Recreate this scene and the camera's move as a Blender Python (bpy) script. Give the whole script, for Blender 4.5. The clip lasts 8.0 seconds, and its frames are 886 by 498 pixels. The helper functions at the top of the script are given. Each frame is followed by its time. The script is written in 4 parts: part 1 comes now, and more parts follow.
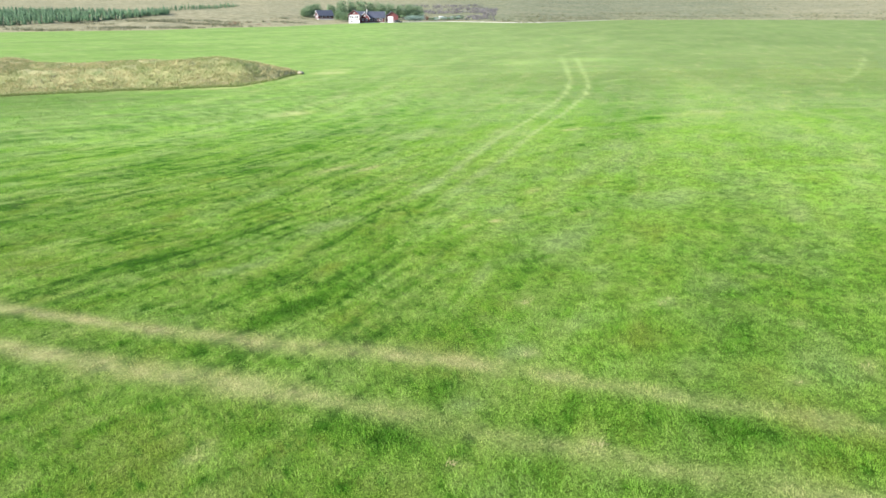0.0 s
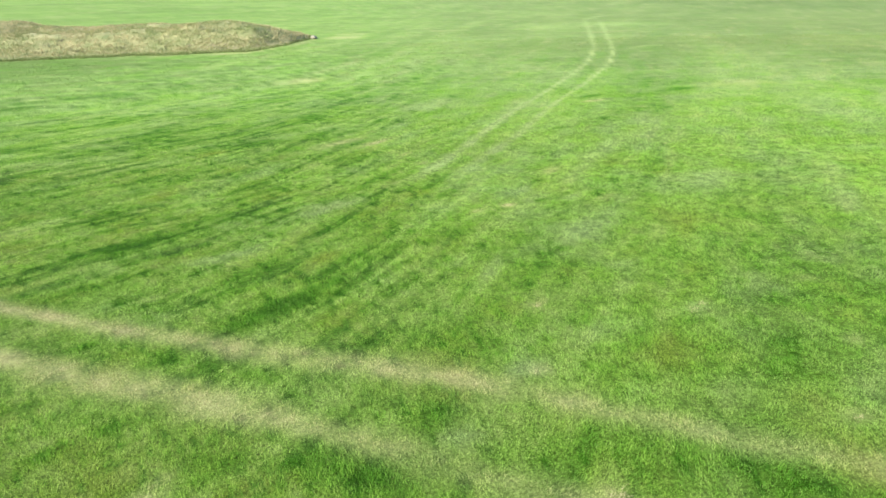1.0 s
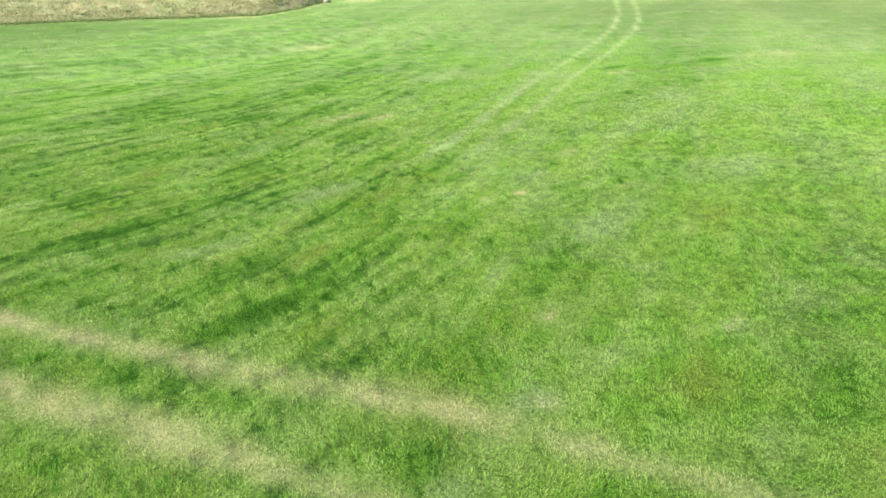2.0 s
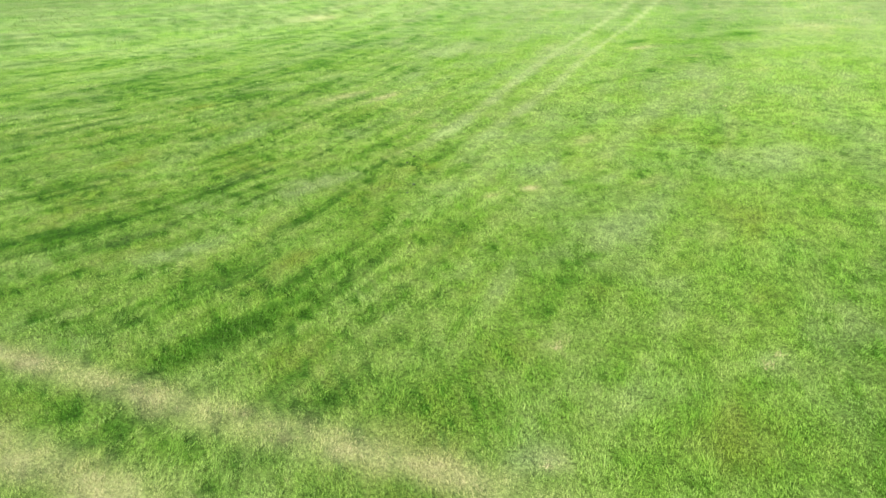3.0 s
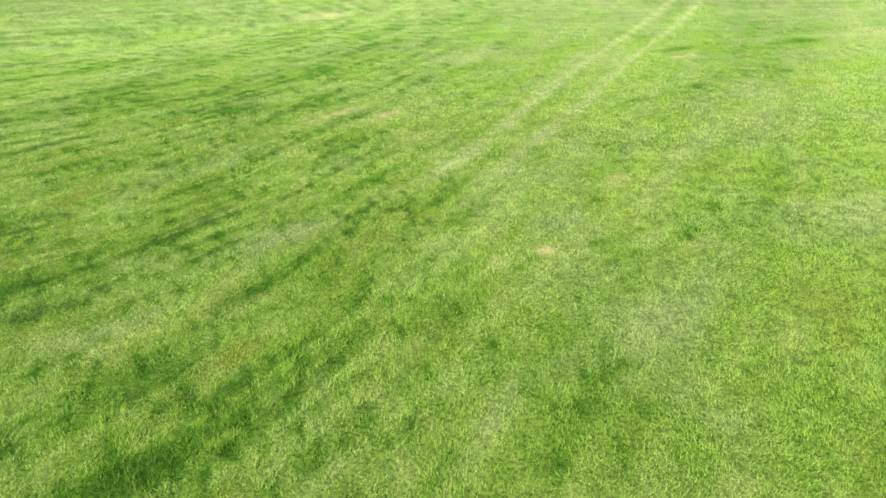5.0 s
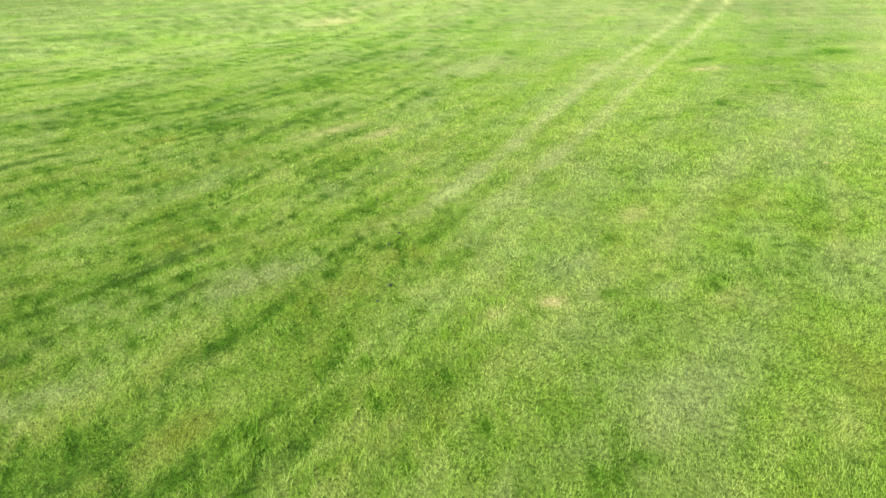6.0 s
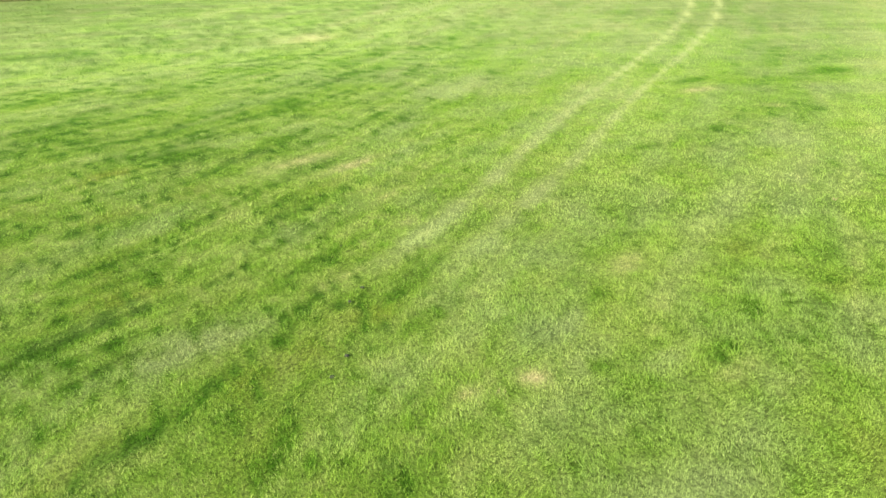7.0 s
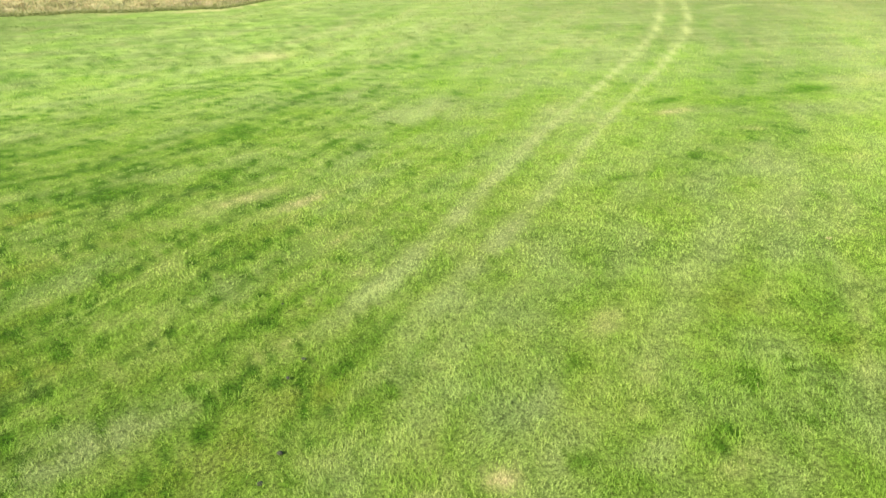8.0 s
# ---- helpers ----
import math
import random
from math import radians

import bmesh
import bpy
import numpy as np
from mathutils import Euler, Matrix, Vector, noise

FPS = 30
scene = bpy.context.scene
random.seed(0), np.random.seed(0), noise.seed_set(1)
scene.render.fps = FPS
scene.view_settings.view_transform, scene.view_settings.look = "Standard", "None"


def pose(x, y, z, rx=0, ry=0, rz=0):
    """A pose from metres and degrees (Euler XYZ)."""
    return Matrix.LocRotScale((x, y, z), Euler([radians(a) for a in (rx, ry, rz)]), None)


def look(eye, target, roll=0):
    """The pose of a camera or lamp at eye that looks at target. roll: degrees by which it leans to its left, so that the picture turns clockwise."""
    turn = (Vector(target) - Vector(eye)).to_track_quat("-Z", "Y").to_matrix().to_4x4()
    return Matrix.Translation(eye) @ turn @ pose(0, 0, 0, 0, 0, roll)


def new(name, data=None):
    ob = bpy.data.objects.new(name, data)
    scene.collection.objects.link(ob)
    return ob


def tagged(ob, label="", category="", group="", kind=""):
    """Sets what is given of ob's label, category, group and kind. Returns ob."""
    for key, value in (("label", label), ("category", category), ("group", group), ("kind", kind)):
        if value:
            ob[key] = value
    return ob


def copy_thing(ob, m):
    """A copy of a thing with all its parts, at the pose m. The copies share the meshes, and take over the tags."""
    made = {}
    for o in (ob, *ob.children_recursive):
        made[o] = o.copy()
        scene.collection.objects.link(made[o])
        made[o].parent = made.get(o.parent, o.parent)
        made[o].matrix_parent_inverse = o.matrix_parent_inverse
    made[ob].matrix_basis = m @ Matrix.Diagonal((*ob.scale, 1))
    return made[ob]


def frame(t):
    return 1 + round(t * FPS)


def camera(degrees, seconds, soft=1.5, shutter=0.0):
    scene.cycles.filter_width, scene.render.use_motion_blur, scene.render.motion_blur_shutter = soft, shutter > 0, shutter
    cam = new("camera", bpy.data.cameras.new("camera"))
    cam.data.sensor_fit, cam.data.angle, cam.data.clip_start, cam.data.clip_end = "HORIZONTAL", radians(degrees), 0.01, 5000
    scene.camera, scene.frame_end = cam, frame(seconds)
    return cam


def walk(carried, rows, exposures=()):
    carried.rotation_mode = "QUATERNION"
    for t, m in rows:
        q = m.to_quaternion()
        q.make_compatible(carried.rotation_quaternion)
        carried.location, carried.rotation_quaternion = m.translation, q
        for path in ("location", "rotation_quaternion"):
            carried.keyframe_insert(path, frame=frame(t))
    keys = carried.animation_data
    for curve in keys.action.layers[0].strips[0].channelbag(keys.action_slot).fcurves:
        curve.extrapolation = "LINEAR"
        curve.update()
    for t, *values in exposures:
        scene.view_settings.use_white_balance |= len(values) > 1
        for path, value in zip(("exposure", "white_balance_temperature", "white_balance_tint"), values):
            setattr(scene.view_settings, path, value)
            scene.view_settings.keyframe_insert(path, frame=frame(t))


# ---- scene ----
cam = camera(66.1, 8.0, soft=1.6)
PATH = [
    (0, (-0.012, -0.297, 7.378), (0.146, 1.582, 6.712), 0.0),
    (0.5, (0.277, 0.795, 7.344), (0.406, 2.66, 6.633), 0.0),
    (1, (0.566, 1.892, 7.306), (0.666, 3.741, 6.548), 0.0),
    (1.5, (0.826, 2.972, 7.268), (0.898, 4.802, 6.466), 0.1),
    (3, (1.525, 6.177, 7.205), (1.528, 7.949, 6.278), 0.1),
    (3.5, (1.744, 7.267, 7.169), (1.726, 9.026, 6.219), 0.1),
    (4, (1.937, 8.329, 7.16), (1.903, 10.087, 6.206), 0.1),
    (4.5, (2.112, 9.384, 7.15), (2.06, 11.141, 6.198), 0.1),
    (6, (2.623, 12.596, 7.056), (2.505, 14.353, 6.108), 0.0),
    (6.5, (2.776, 13.642, 7.049), (2.66, 15.406, 6.113), 0.0),
    (7, (2.948, 14.702, 7.065), (2.857, 16.474, 6.14), -0.1),
    (7.5, (3.093, 15.757, 7.07), (3.044, 17.536, 6.157), -0.1),
    (8, (3.233, 16.81, 7.064), (3.219, 18.597, 6.165), -0.1),
]
EXPOSURES = [(0, 1.45, 6200, 12), (1.5, 1.50, 6150, 12), (3.5, 1.65, 6500, 15), (6, 1.65, 6980, 18), (8, 1.63, 7180, 20)]
walk(cam, [(t, look(eye, target, roll)) for t, eye, target, roll in PATH], EXPOSURES)

# ---- light ----
SUN_FROM = Vector((-0.80, -0.60, 0.0)).normalized()
SUN_HEIGHT = radians(29)
world = bpy.data.worlds.new("sky")
world.use_nodes = True
scene.world = world
sky = world.node_tree.nodes.new("ShaderNodeTexSky")
sky.sky_type = "NISHITA"
sky.sun_disc = False
sky.sun_elevation = SUN_HEIGHT
sky.sun_rotation = math.atan2(SUN_FROM.x, SUN_FROM.y)
back = world.node_tree.nodes["Background"]
back.inputs["Strength"].default_value = 0.13
world.node_tree.links.new(sky.outputs[0], back.inputs["Color"])
sun = new("sun", bpy.data.lights.new("sun", "SUN"))
sun.data.energy = 5.0
sun.data.angle = radians(0.6)
sun.data.color = (1.0, 0.95, 0.86)
sun.matrix_world = look((0, 0, 60), Vector((0, 0, 60)) - (SUN_FROM * math.cos(SUN_HEIGHT) + Vector((0, 0, math.sin(SUN_HEIGHT)))))


# ---- materials ----
def nodes_of(name):
    m = bpy.data.materials.new(name)
    m.use_nodes = True
    t = m.node_tree
    return m, t, t.nodes["Principled BSDF"]


def put(t, kind, **inputs):
    n = t.nodes.new(kind)
    for k, v in inputs.items():
        n.inputs[k.replace("_", " ")].default_value = v
    return n


def noise_node(t, scale, detail=4.0, rough=0.6, stretch=None):
    n = put(t, "ShaderNodeTexNoise", Scale=scale, Detail=detail, Roughness=rough)
    g = t.nodes.new("ShaderNodeNewGeometry")
    src = g.outputs["Position"]
    if stretch:
        mp = t.nodes.new("ShaderNodeMapping")
        mp.inputs["Rotation"].default_value = (0, 0, stretch[0])
        mp.inputs["Scale"].default_value = (stretch[1], stretch[2], 1)
        t.links.new(src, mp.inputs["Vector"])
        src = mp.outputs[0]
    t.links.new(src, n.inputs["Vector"])
    return n.outputs["Fac"]


def ramp(t, fac, *stops):
    r = t.nodes.new("ShaderNodeValToRGB")
    e = r.color_ramp.elements
    while len(e) < len(stops):
        e.new(0.5)
    for el, (p, c) in zip(e, stops):
        el.position, el.color = p, (*c, 1)
    t.links.new(fac, r.inputs[0])
    return r.outputs[0]


def blend(t, fac, a, b, how="MIX"):
    m = t.nodes.new("ShaderNodeMix")
    m.data_type, m.blend_type = "RGBA", how
    for sock, v in ((m.inputs[0], fac), (m.inputs[6], a), (m.inputs[7], b)):
        if isinstance(v, (int, float)):
            sock.default_value = v
        elif isinstance(v, tuple):
            sock.default_value = (*v, 1)
        else:
            t.links.new(v, sock)
    return m.outputs[2]


def calc(t, op, a, b):
    m = t.nodes.new("ShaderNodeMath")
    m.operation = op
    for sock, v in zip(m.inputs, (a, b)):
        if isinstance(v, (int, float)):
            sock.default_value = v
        else:
            t.links.new(v, sock)
    return m.outputs[0]


def bump(t, fac, bsdf, strength, distance):
    b = put(t, "ShaderNodeBump", Strength=strength, Distance=distance)
    t.links.new(fac, b.inputs["Height"])
    t.links.new(b.outputs[0], bsdf.inputs["Normal"])


def mottled(name, a, b, scale, rough=0.85, relief=0.0, metal=0.0):
    """A plain surface whose colour wanders between a and b, with grain."""
    m, t, p = nodes_of(name)
    mixed = calc(t, "ADD", calc(t, "MULTIPLY", noise_node(t, scale), 0.65), calc(t, "MULTIPLY", noise_node(t, scale * 9), 0.35))
    t.links.new(ramp(t, mixed, (0.36, a), (0.64, b)), p.inputs["Base Color"])
    p.inputs["Roughness"].default_value = rough
    p.inputs["Metallic"].default_value = metal
    if relief:
        bump(t, noise_node(t, scale * 6), p, 0.6, relief)
    return m


DARK, LUSH, FRESH, YOUNG, STRAW = (0.040, 0.122, 0.006), (0.058, 0.172, 0.009), (0.162, 0.306, 0.033), (0.295, 0.410, 0.092), (0.44, 0.385, 0.185)
OLIVE_GRASS, PALE = (0.168, 0.212, 0.022), (0.66, 1.0, 0.275)


def growth_colour(t):
    """The field's growth: red is dry straw, green the freshness, blue a chance or the painted shade under blades, alpha
    the hue.
    """
    at = t.nodes.new("ShaderNodeVertexColor")
    at.layer_name = "growth"
    s = t.nodes.new("ShaderNodeSeparateColor")
    t.links.new(at.outputs["Color"], s.inputs[0])
    return [*s.outputs, at.outputs["Alpha"]]


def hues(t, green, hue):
    """Olive grass where the hue is low; where it is high, grass as bright as the rest but greyer and bluish, for pale
    spots and painted distance haze.
    """
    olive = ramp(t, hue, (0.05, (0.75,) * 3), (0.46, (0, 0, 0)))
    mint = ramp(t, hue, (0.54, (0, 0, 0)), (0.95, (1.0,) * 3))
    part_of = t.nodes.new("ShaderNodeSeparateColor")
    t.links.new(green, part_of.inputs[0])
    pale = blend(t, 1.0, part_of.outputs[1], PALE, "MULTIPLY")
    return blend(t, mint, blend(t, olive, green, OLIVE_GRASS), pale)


def soft_normal(t, share):
    """The surface's normal, turned part of the way upright, as a dense sward scatters light."""
    g = t.nodes.new("ShaderNodeNewGeometry")
    m = t.nodes.new("ShaderNodeMix")
    m.data_type = "VECTOR"
    m.inputs[0].default_value = share
    t.links.new(g.outputs["Normal"], m.inputs[4])
    m.inputs[5].default_value = (0, 0, 1)
    n = t.nodes.new("ShaderNodeVectorMath")
    n.operation = "NORMALIZE"
    t.links.new(m.outputs[1], n.inputs[0])
    return n.outputs[0]


def field_material():
    m, t, p = nodes_of("field_turf")
    g = growth_colour(t)
    fine = noise_node(t, 0.9, 7, 0.75, (0.25, 0.55, 1.5))
    streak = noise_node(t, 1.0, 4, 0.65, (radians(-48.6), 0.10, 0.8))
    tone = calc(t, "ADD", g[1], calc(t, "MULTIPLY", calc(t, "SUBTRACT", calc(t, "ADD", calc(t, "MULTIPLY", fine, 0.6), calc(t, "MULTIPLY", streak, 0.4)), 0.5), 0.95))
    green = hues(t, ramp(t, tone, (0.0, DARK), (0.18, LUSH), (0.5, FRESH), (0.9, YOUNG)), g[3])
    dry = calc(t, "MULTIPLY", g[0], ramp(t, fine, (0.3, (0.5,) * 3), (0.7, (1.0,) * 3)))
    turf = blend(t, dry, green, STRAW)
    # Shade among the blade roots, painted as a grainy darkening of the turf.
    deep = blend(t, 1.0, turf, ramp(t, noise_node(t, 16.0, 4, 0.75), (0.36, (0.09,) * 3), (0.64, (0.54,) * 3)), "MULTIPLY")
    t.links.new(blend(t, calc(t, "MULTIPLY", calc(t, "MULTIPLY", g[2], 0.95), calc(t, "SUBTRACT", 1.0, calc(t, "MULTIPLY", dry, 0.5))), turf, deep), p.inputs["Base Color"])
    p.inputs["Roughness"].default_value = 0.9
    p.inputs["Specular IOR Level"].default_value = 0.04
    bump(t, noise_node(t, 7.0, 6, 0.75), p, 0.6, 0.08)
    return m


def blade_material(name):
    m, t, p = nodes_of(name)
    g = growth_colour(t)
    tone = calc(t, "ADD", g[1], calc(t, "MULTIPLY", calc(t, "SUBTRACT", g[2], 0.5), 0.24))
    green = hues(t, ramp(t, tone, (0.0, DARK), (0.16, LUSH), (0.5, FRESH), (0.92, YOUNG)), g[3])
    colour = blend(t, g[0], green, STRAW)
    up = soft_normal(t, 0.4)
    t.links.new(colour, p.inputs["Base Color"])
    t.links.new(up, p.inputs["Normal"])
    p.inputs["Roughness"].default_value = 0.6
    p.inputs["Specular IOR Level"].default_value = 0.05
    tr = t.nodes.new("ShaderNodeBsdfTranslucent")
    t.links.new(colour, tr.inputs["Color"])
    mx = put(t, "ShaderNodeMixShader", Fac=0.3)
    t.links.new(p.outputs[0], mx.inputs[1])
    t.links.new(tr.outputs[0], mx.inputs[2])
    t.links.new(mx.outputs[0], t.nodes["Material Output"].inputs["Surface"])
    return m


def heath_material():
    m, t, p = nodes_of("heath")
    g = growth_colour(t)
    n = noise_node(t, 1.0, 7, 0.72, (0.0, 0.012, 0.07))
    n2 = noise_node(t, 0.25, 6, 0.75)
    tan = ramp(t, n2, (0.35, (0.12, 0.105, 0.054)), (0.5, (0.235, 0.208, 0.120)), (0.68, (0.34, 0.30, 0.185)))
    olive = ramp(t, n2, (0.35, (0.058, 0.070, 0.030)), (0.5, (0.112, 0.122, 0.066)), (0.68, (0.175, 0.172, 0.110)))
    t.links.new(blend(t, calc(t, "ADD", g[0], calc(t, "MULTIPLY", calc(t, "SUBTRACT", n, 0.5), 2.2)), olive, tan), p.inputs["Base Color"])
    p.inputs["Roughness"].default_value = 1.0
    p.inputs["Specular IOR Level"].default_value = 0.1
    bump(t, n2, p, 0.8, 0.6)
    return m


def leaf_material(name, a, b):
    m, t, p = nodes_of(name)
    g = t.nodes.new("ShaderNodeNewGeometry")
    c = ramp(t, g.outputs["Random Per Island"], (0.1, a), (0.9, b))
    t.links.new(c, p.inputs["Base Color"])
    p.inputs["Roughness"].default_value = 0.6
    tr = t.nodes.new("ShaderNodeBsdfTranslucent")
    t.links.new(c, tr.inputs["Color"])
    mx = put(t, "ShaderNodeMixShader", Fac=0.25)
    t.links.new(p.outputs[0], mx.inputs[1])
    t.links.new(tr.outputs[0], mx.inputs[2])
    t.links.new(mx.outputs[0], t.nodes["Material Output"].inputs["Surface"])
    return m


M_FIELD = field_material()
M_BLADE = blade_material("grass_blade")
M_HEATH = heath_material()
M_BANK = mottled("bank_turf", (0.10, 0.13, 0.035), (0.28, 0.255, 0.110), 0.55, 1.0, 0.15)
M_GRAVEL = mottled("pale_gravel", (0.27, 0.26, 0.22), (0.40, 0.38, 0.33), 0.8, 0.95, 0.03)
M_STONE = mottled("pale_stone", (0.16, 0.145, 0.09), (0.27, 0.24, 0.155), 3, 0.9, 0.03)
# Near-black green of the lumps that imitate shaded holes in the grass.
M_GRASS_HOLE = mottled("grass_hole_dark", (0.008, 0.014, 0.006), (0.022, 0.028, 0.012), 12, 1.0, 0.02)
M_RED = mottled("red_boards", (0.085, 0.019, 0.020), (0.13, 0.028, 0.028), 0.8, 0.75, 0.02)
M_MAROON = mottled("dark_red_boards", (0.048, 0.017, 0.016), (0.078, 0.024, 0.022), 0.8, 0.75, 0.02)
M_WHITE = mottled("white_paint", (0.48, 0.48, 0.48), (0.62, 0.62, 0.61), 0.7, 0.6)
M_ROOF = mottled("dark_sheet_roof", (0.028, 0.032, 0.044), (0.05, 0.055, 0.072), 0.9, 0.5)
M_GLASS = mottled("dark_window_glass", (0.02, 0.025, 0.03), (0.04, 0.045, 0.05), 0.5, 0.08)
M_CONCRETE = mottled("pale_render", (0.26, 0.25, 0.24), (0.36, 0.35, 0.33), 0.7, 0.9)
M_BARK = mottled("bark", (0.10, 0.08, 0.06), (0.22, 0.19, 0.16), 4, 0.95, 0.02)
M_CAR = mottled("dark_car_paint", (0.015, 0.017, 0.02), (0.03, 0.032, 0.036), 0.4, 0.25)
M_TYRE = mottled("tyre_rubber", (0.015, 0.015, 0.015), (0.03, 0.03, 0.03), 6, 0.9)
M_STEEL = mottled("grey_steel", (0.35, 0.35, 0.36), (0.5, 0.5, 0.5), 3, 0.4, 0, 0.8)
M_LEAF = leaf_material("birch_leaf", (0.075, 0.135, 0.060), (0.165, 0.235, 0.110))
M_WILLOW = leaf_material("willow_leaf", (0.12, 0.19, 0.15), (0.24, 0.31, 0.24))
M_NEEDLE = leaf_material("spruce_needle", (0.050, 0.110, 0.052), (0.115, 0.195, 0.090))
M_SCRUB = leaf_material("grey_scrub", (0.060, 0.055, 0.055), (0.155, 0.145, 0.138))
M_BROWN = leaf_material("rusty_scrub", (0.10, 0.055, 0.03), (0.24, 0.14, 0.08))
M_BUSH = leaf_material("low_bush", (0.06, 0.075, 0.035), (0.16, 0.15, 0.08))
M_DRY = leaf_material("dry_grass", (0.235, 0.205, 0.085), (0.40, 0.345, 0.165))
M_WEED = leaf_material("bank_weeds", (0.085, 0.130, 0.026), (0.215, 0.240, 0.070))
M_DEAD = leaf_material("dead_stalks", (0.19, 0.165, 0.12), (0.31, 0.28, 0.20))

# ---- lie of the land ----
np.seterr(over="ignore")


def smooth(a, b, v):
    k = np.clip((v - a) / (b - a), 0, 1)
    return k * k * (3 - 2 * k)


def lattice(i, j, seed):
    h = i.astype(np.int64).astype(np.uint32) * np.uint32(374761393) + j.astype(np.int64).astype(np.uint32) * np.uint32(668265263) + np.uint32(seed * 974634777 & 0xFFFFFFFF)
    h = (h ^ (h >> 13)) * np.uint32(1274126177)
    h = (h ^ (h >> 16)) * np.uint32(2246822519)
    return ((h ^ (h >> 15)) & 0xFFFFFF) / 16777215.0


def wave(x, y, seed, octaves=3):
    """Smooth noise between 0 and 1."""
    total, weight, amount = 0.0, 0.0, 1.0
    for k in range(octaves):
        i, j = np.floor(x), np.floor(y)
        u, v = x - i, y - j
        u, v = u * u * (3 - 2 * u), v * v * (3 - 2 * v)
        a, b = lattice(i, j, seed + k), lattice(i + 1, j, seed + k)
        c, d = lattice(i, j + 1, seed + k), lattice(i + 1, j + 1, seed + k)
        total = total + amount * ((a * (1 - u) + b * u) * (1 - v) + (c * (1 - u) + d * u) * v)
        weight += amount
        amount *= 0.55
        x, y = x * 2.03 + 17.3, y * 2.03 - 9.1
    return total / weight


HUB = (2.0, -6.0)
EDGE_TURN = [-180, -90, -50, -27, -17, -12, -8, -5.4, -2.8, 0.7, 5, 10, 12, 15.5, 18, 26, 36, 60, 110, 180]
EDGE_FAR = [330, 330, 300, 284, 284, 312, 324, 354, 380, 415, 430, 398, 400, 454, 510, 550, 570, 520, 380, 330]


def edge(turn):
    """How far the field reaches from the hub, by the compass turn in degrees."""
    return np.interp(turn, EDGE_TURN, EDGE_FAR) + 5 * (wave(turn * 0.9, turn * 0 + 3, 61) - 0.5)


def land(x, y):
    """The height of the ground."""
    x, y = np.asarray(x, float), np.asarray(y, float)
    side = 0.0536 * (x - 2)
    side = np.where(side > 0, 1.5 * np.tanh(side / 1.5), 1.3 * np.tanh(side / 1.3))
    near = (-0.097 + side - 0.0073 * np.clip(y, -40, 60)) * (1 - smooth(45, 125, np.hypot(x * 0.6, y)))
    dx, dy = x - HUB[0], y - HUB[1]
    r = np.hypot(dx, dy)
    past = np.maximum(r - edge(np.degrees(np.arctan2(dx, dy))), 0)
    hill = 0.034 * past * smooth(0, 120, past) + 0.00001 * past * past
    hill = hill + (wave(x / 140, y / 140, 5) - 0.5) * 7 * smooth(60, 400, past) + (wave(x / 40, y / 40, 8) - 0.5) * 1.6 * smooth(10, 80, past)
    return near + hill + 0.10 * (wave(x / 4.5, y / 4.5, 21) - 0.5) * (1 - smooth(100, 200, r))
# ---- end of land ----


def away(x, y, line, reach=2.5):
    """The distance of many points from a line of a few points, and how far along it they lie (0 to 1)."""
    xs, ys = zip(*line)
    close = (x > min(xs) - reach) & (x < max(xs) + reach) & (y > min(ys) - reach) & (y < max(ys) + reach)
    px, py = x[close], y[close]
    near, part_of = np.full(px.shape, 1e9), np.zeros(px.shape)
    steps = len(line) - 1
    for k in range(steps):
        (ax, ay), (bx, by) = line[k], line[k + 1]
        dx, dy = bx - ax, by - ay
        s = np.clip(((px - ax) * dx + (py - ay) * dy) / (dx * dx + dy * dy), 0, 1)
        d = np.hypot(px - ax - s * dx, py - ay - s * dy)
        part_of = np.where(d < near, (k + s) / steps, part_of)
        near = np.minimum(near, d)
    best, along = np.full(x.shape, 1e3), np.zeros(x.shape)
    best[close], along[close] = near, part_of
    return best, along


# old wheel marks across the near grass, 1.75 m apart
CROSS_A = [(-24, 25.5), (-11.2, 18.8), (-7.5, 17.1), (-3.9, 15.6), (1.3, 13.5), (5.2, 11.4), (8.8, 9.5), (16, 6.0)]
CROSS_B = [(-22, 22.4), (-9.9, 16.2), (-6.4, 14.6), (-2.4, 12.8), (1.6, 10.6), (5.2, 8.8), (12, 5.4)]
# the two wheel marks that wind off into the field
RUT_L = [(-0.6, 25.6), (1.15, 28.4), (3.25, 32.8), (5.8, 38.6), (7.7, 42.6), (10.2, 47.6), (13.6, 54.7), (16.4, 61.5), (19.4, 71.5), (23.8, 90.6), (29.3, 115.8), (34, 124)]
RUT_R = [(1.6, 26.6), (4.0, 30.8), (6.0, 34.6), (8.3, 39.8), (10.7, 44.8), (13.6, 50.4), (17.4, 58.9), (20.5, 68.3), (23.3, 79.7), (28.4, 101.4), (33.0, 122), (38, 129)]
BRANCH = [(20.2, 67.4), (25.0, 72.0), (33.0, 77.0)]
FAR_RUT = [(42.5, 62), (52, 73), (72, 100), (93, 130), (104, 136)]
FAR_RUT_2 = [(34, 124), (50, 131), (80, 138)]
# the worn strip round the foot of the bank
BANK_FOOT = [(-26, 76.2), (-21, 77.2), (-16.5, 78.0), (-12.6, 82.4), (-10.2, 89.6)]
FAINT = [(3.4, 22.0), (4.5, 23.8), (7.0, 27.3), (10.2, 32.0), (15, 38)]
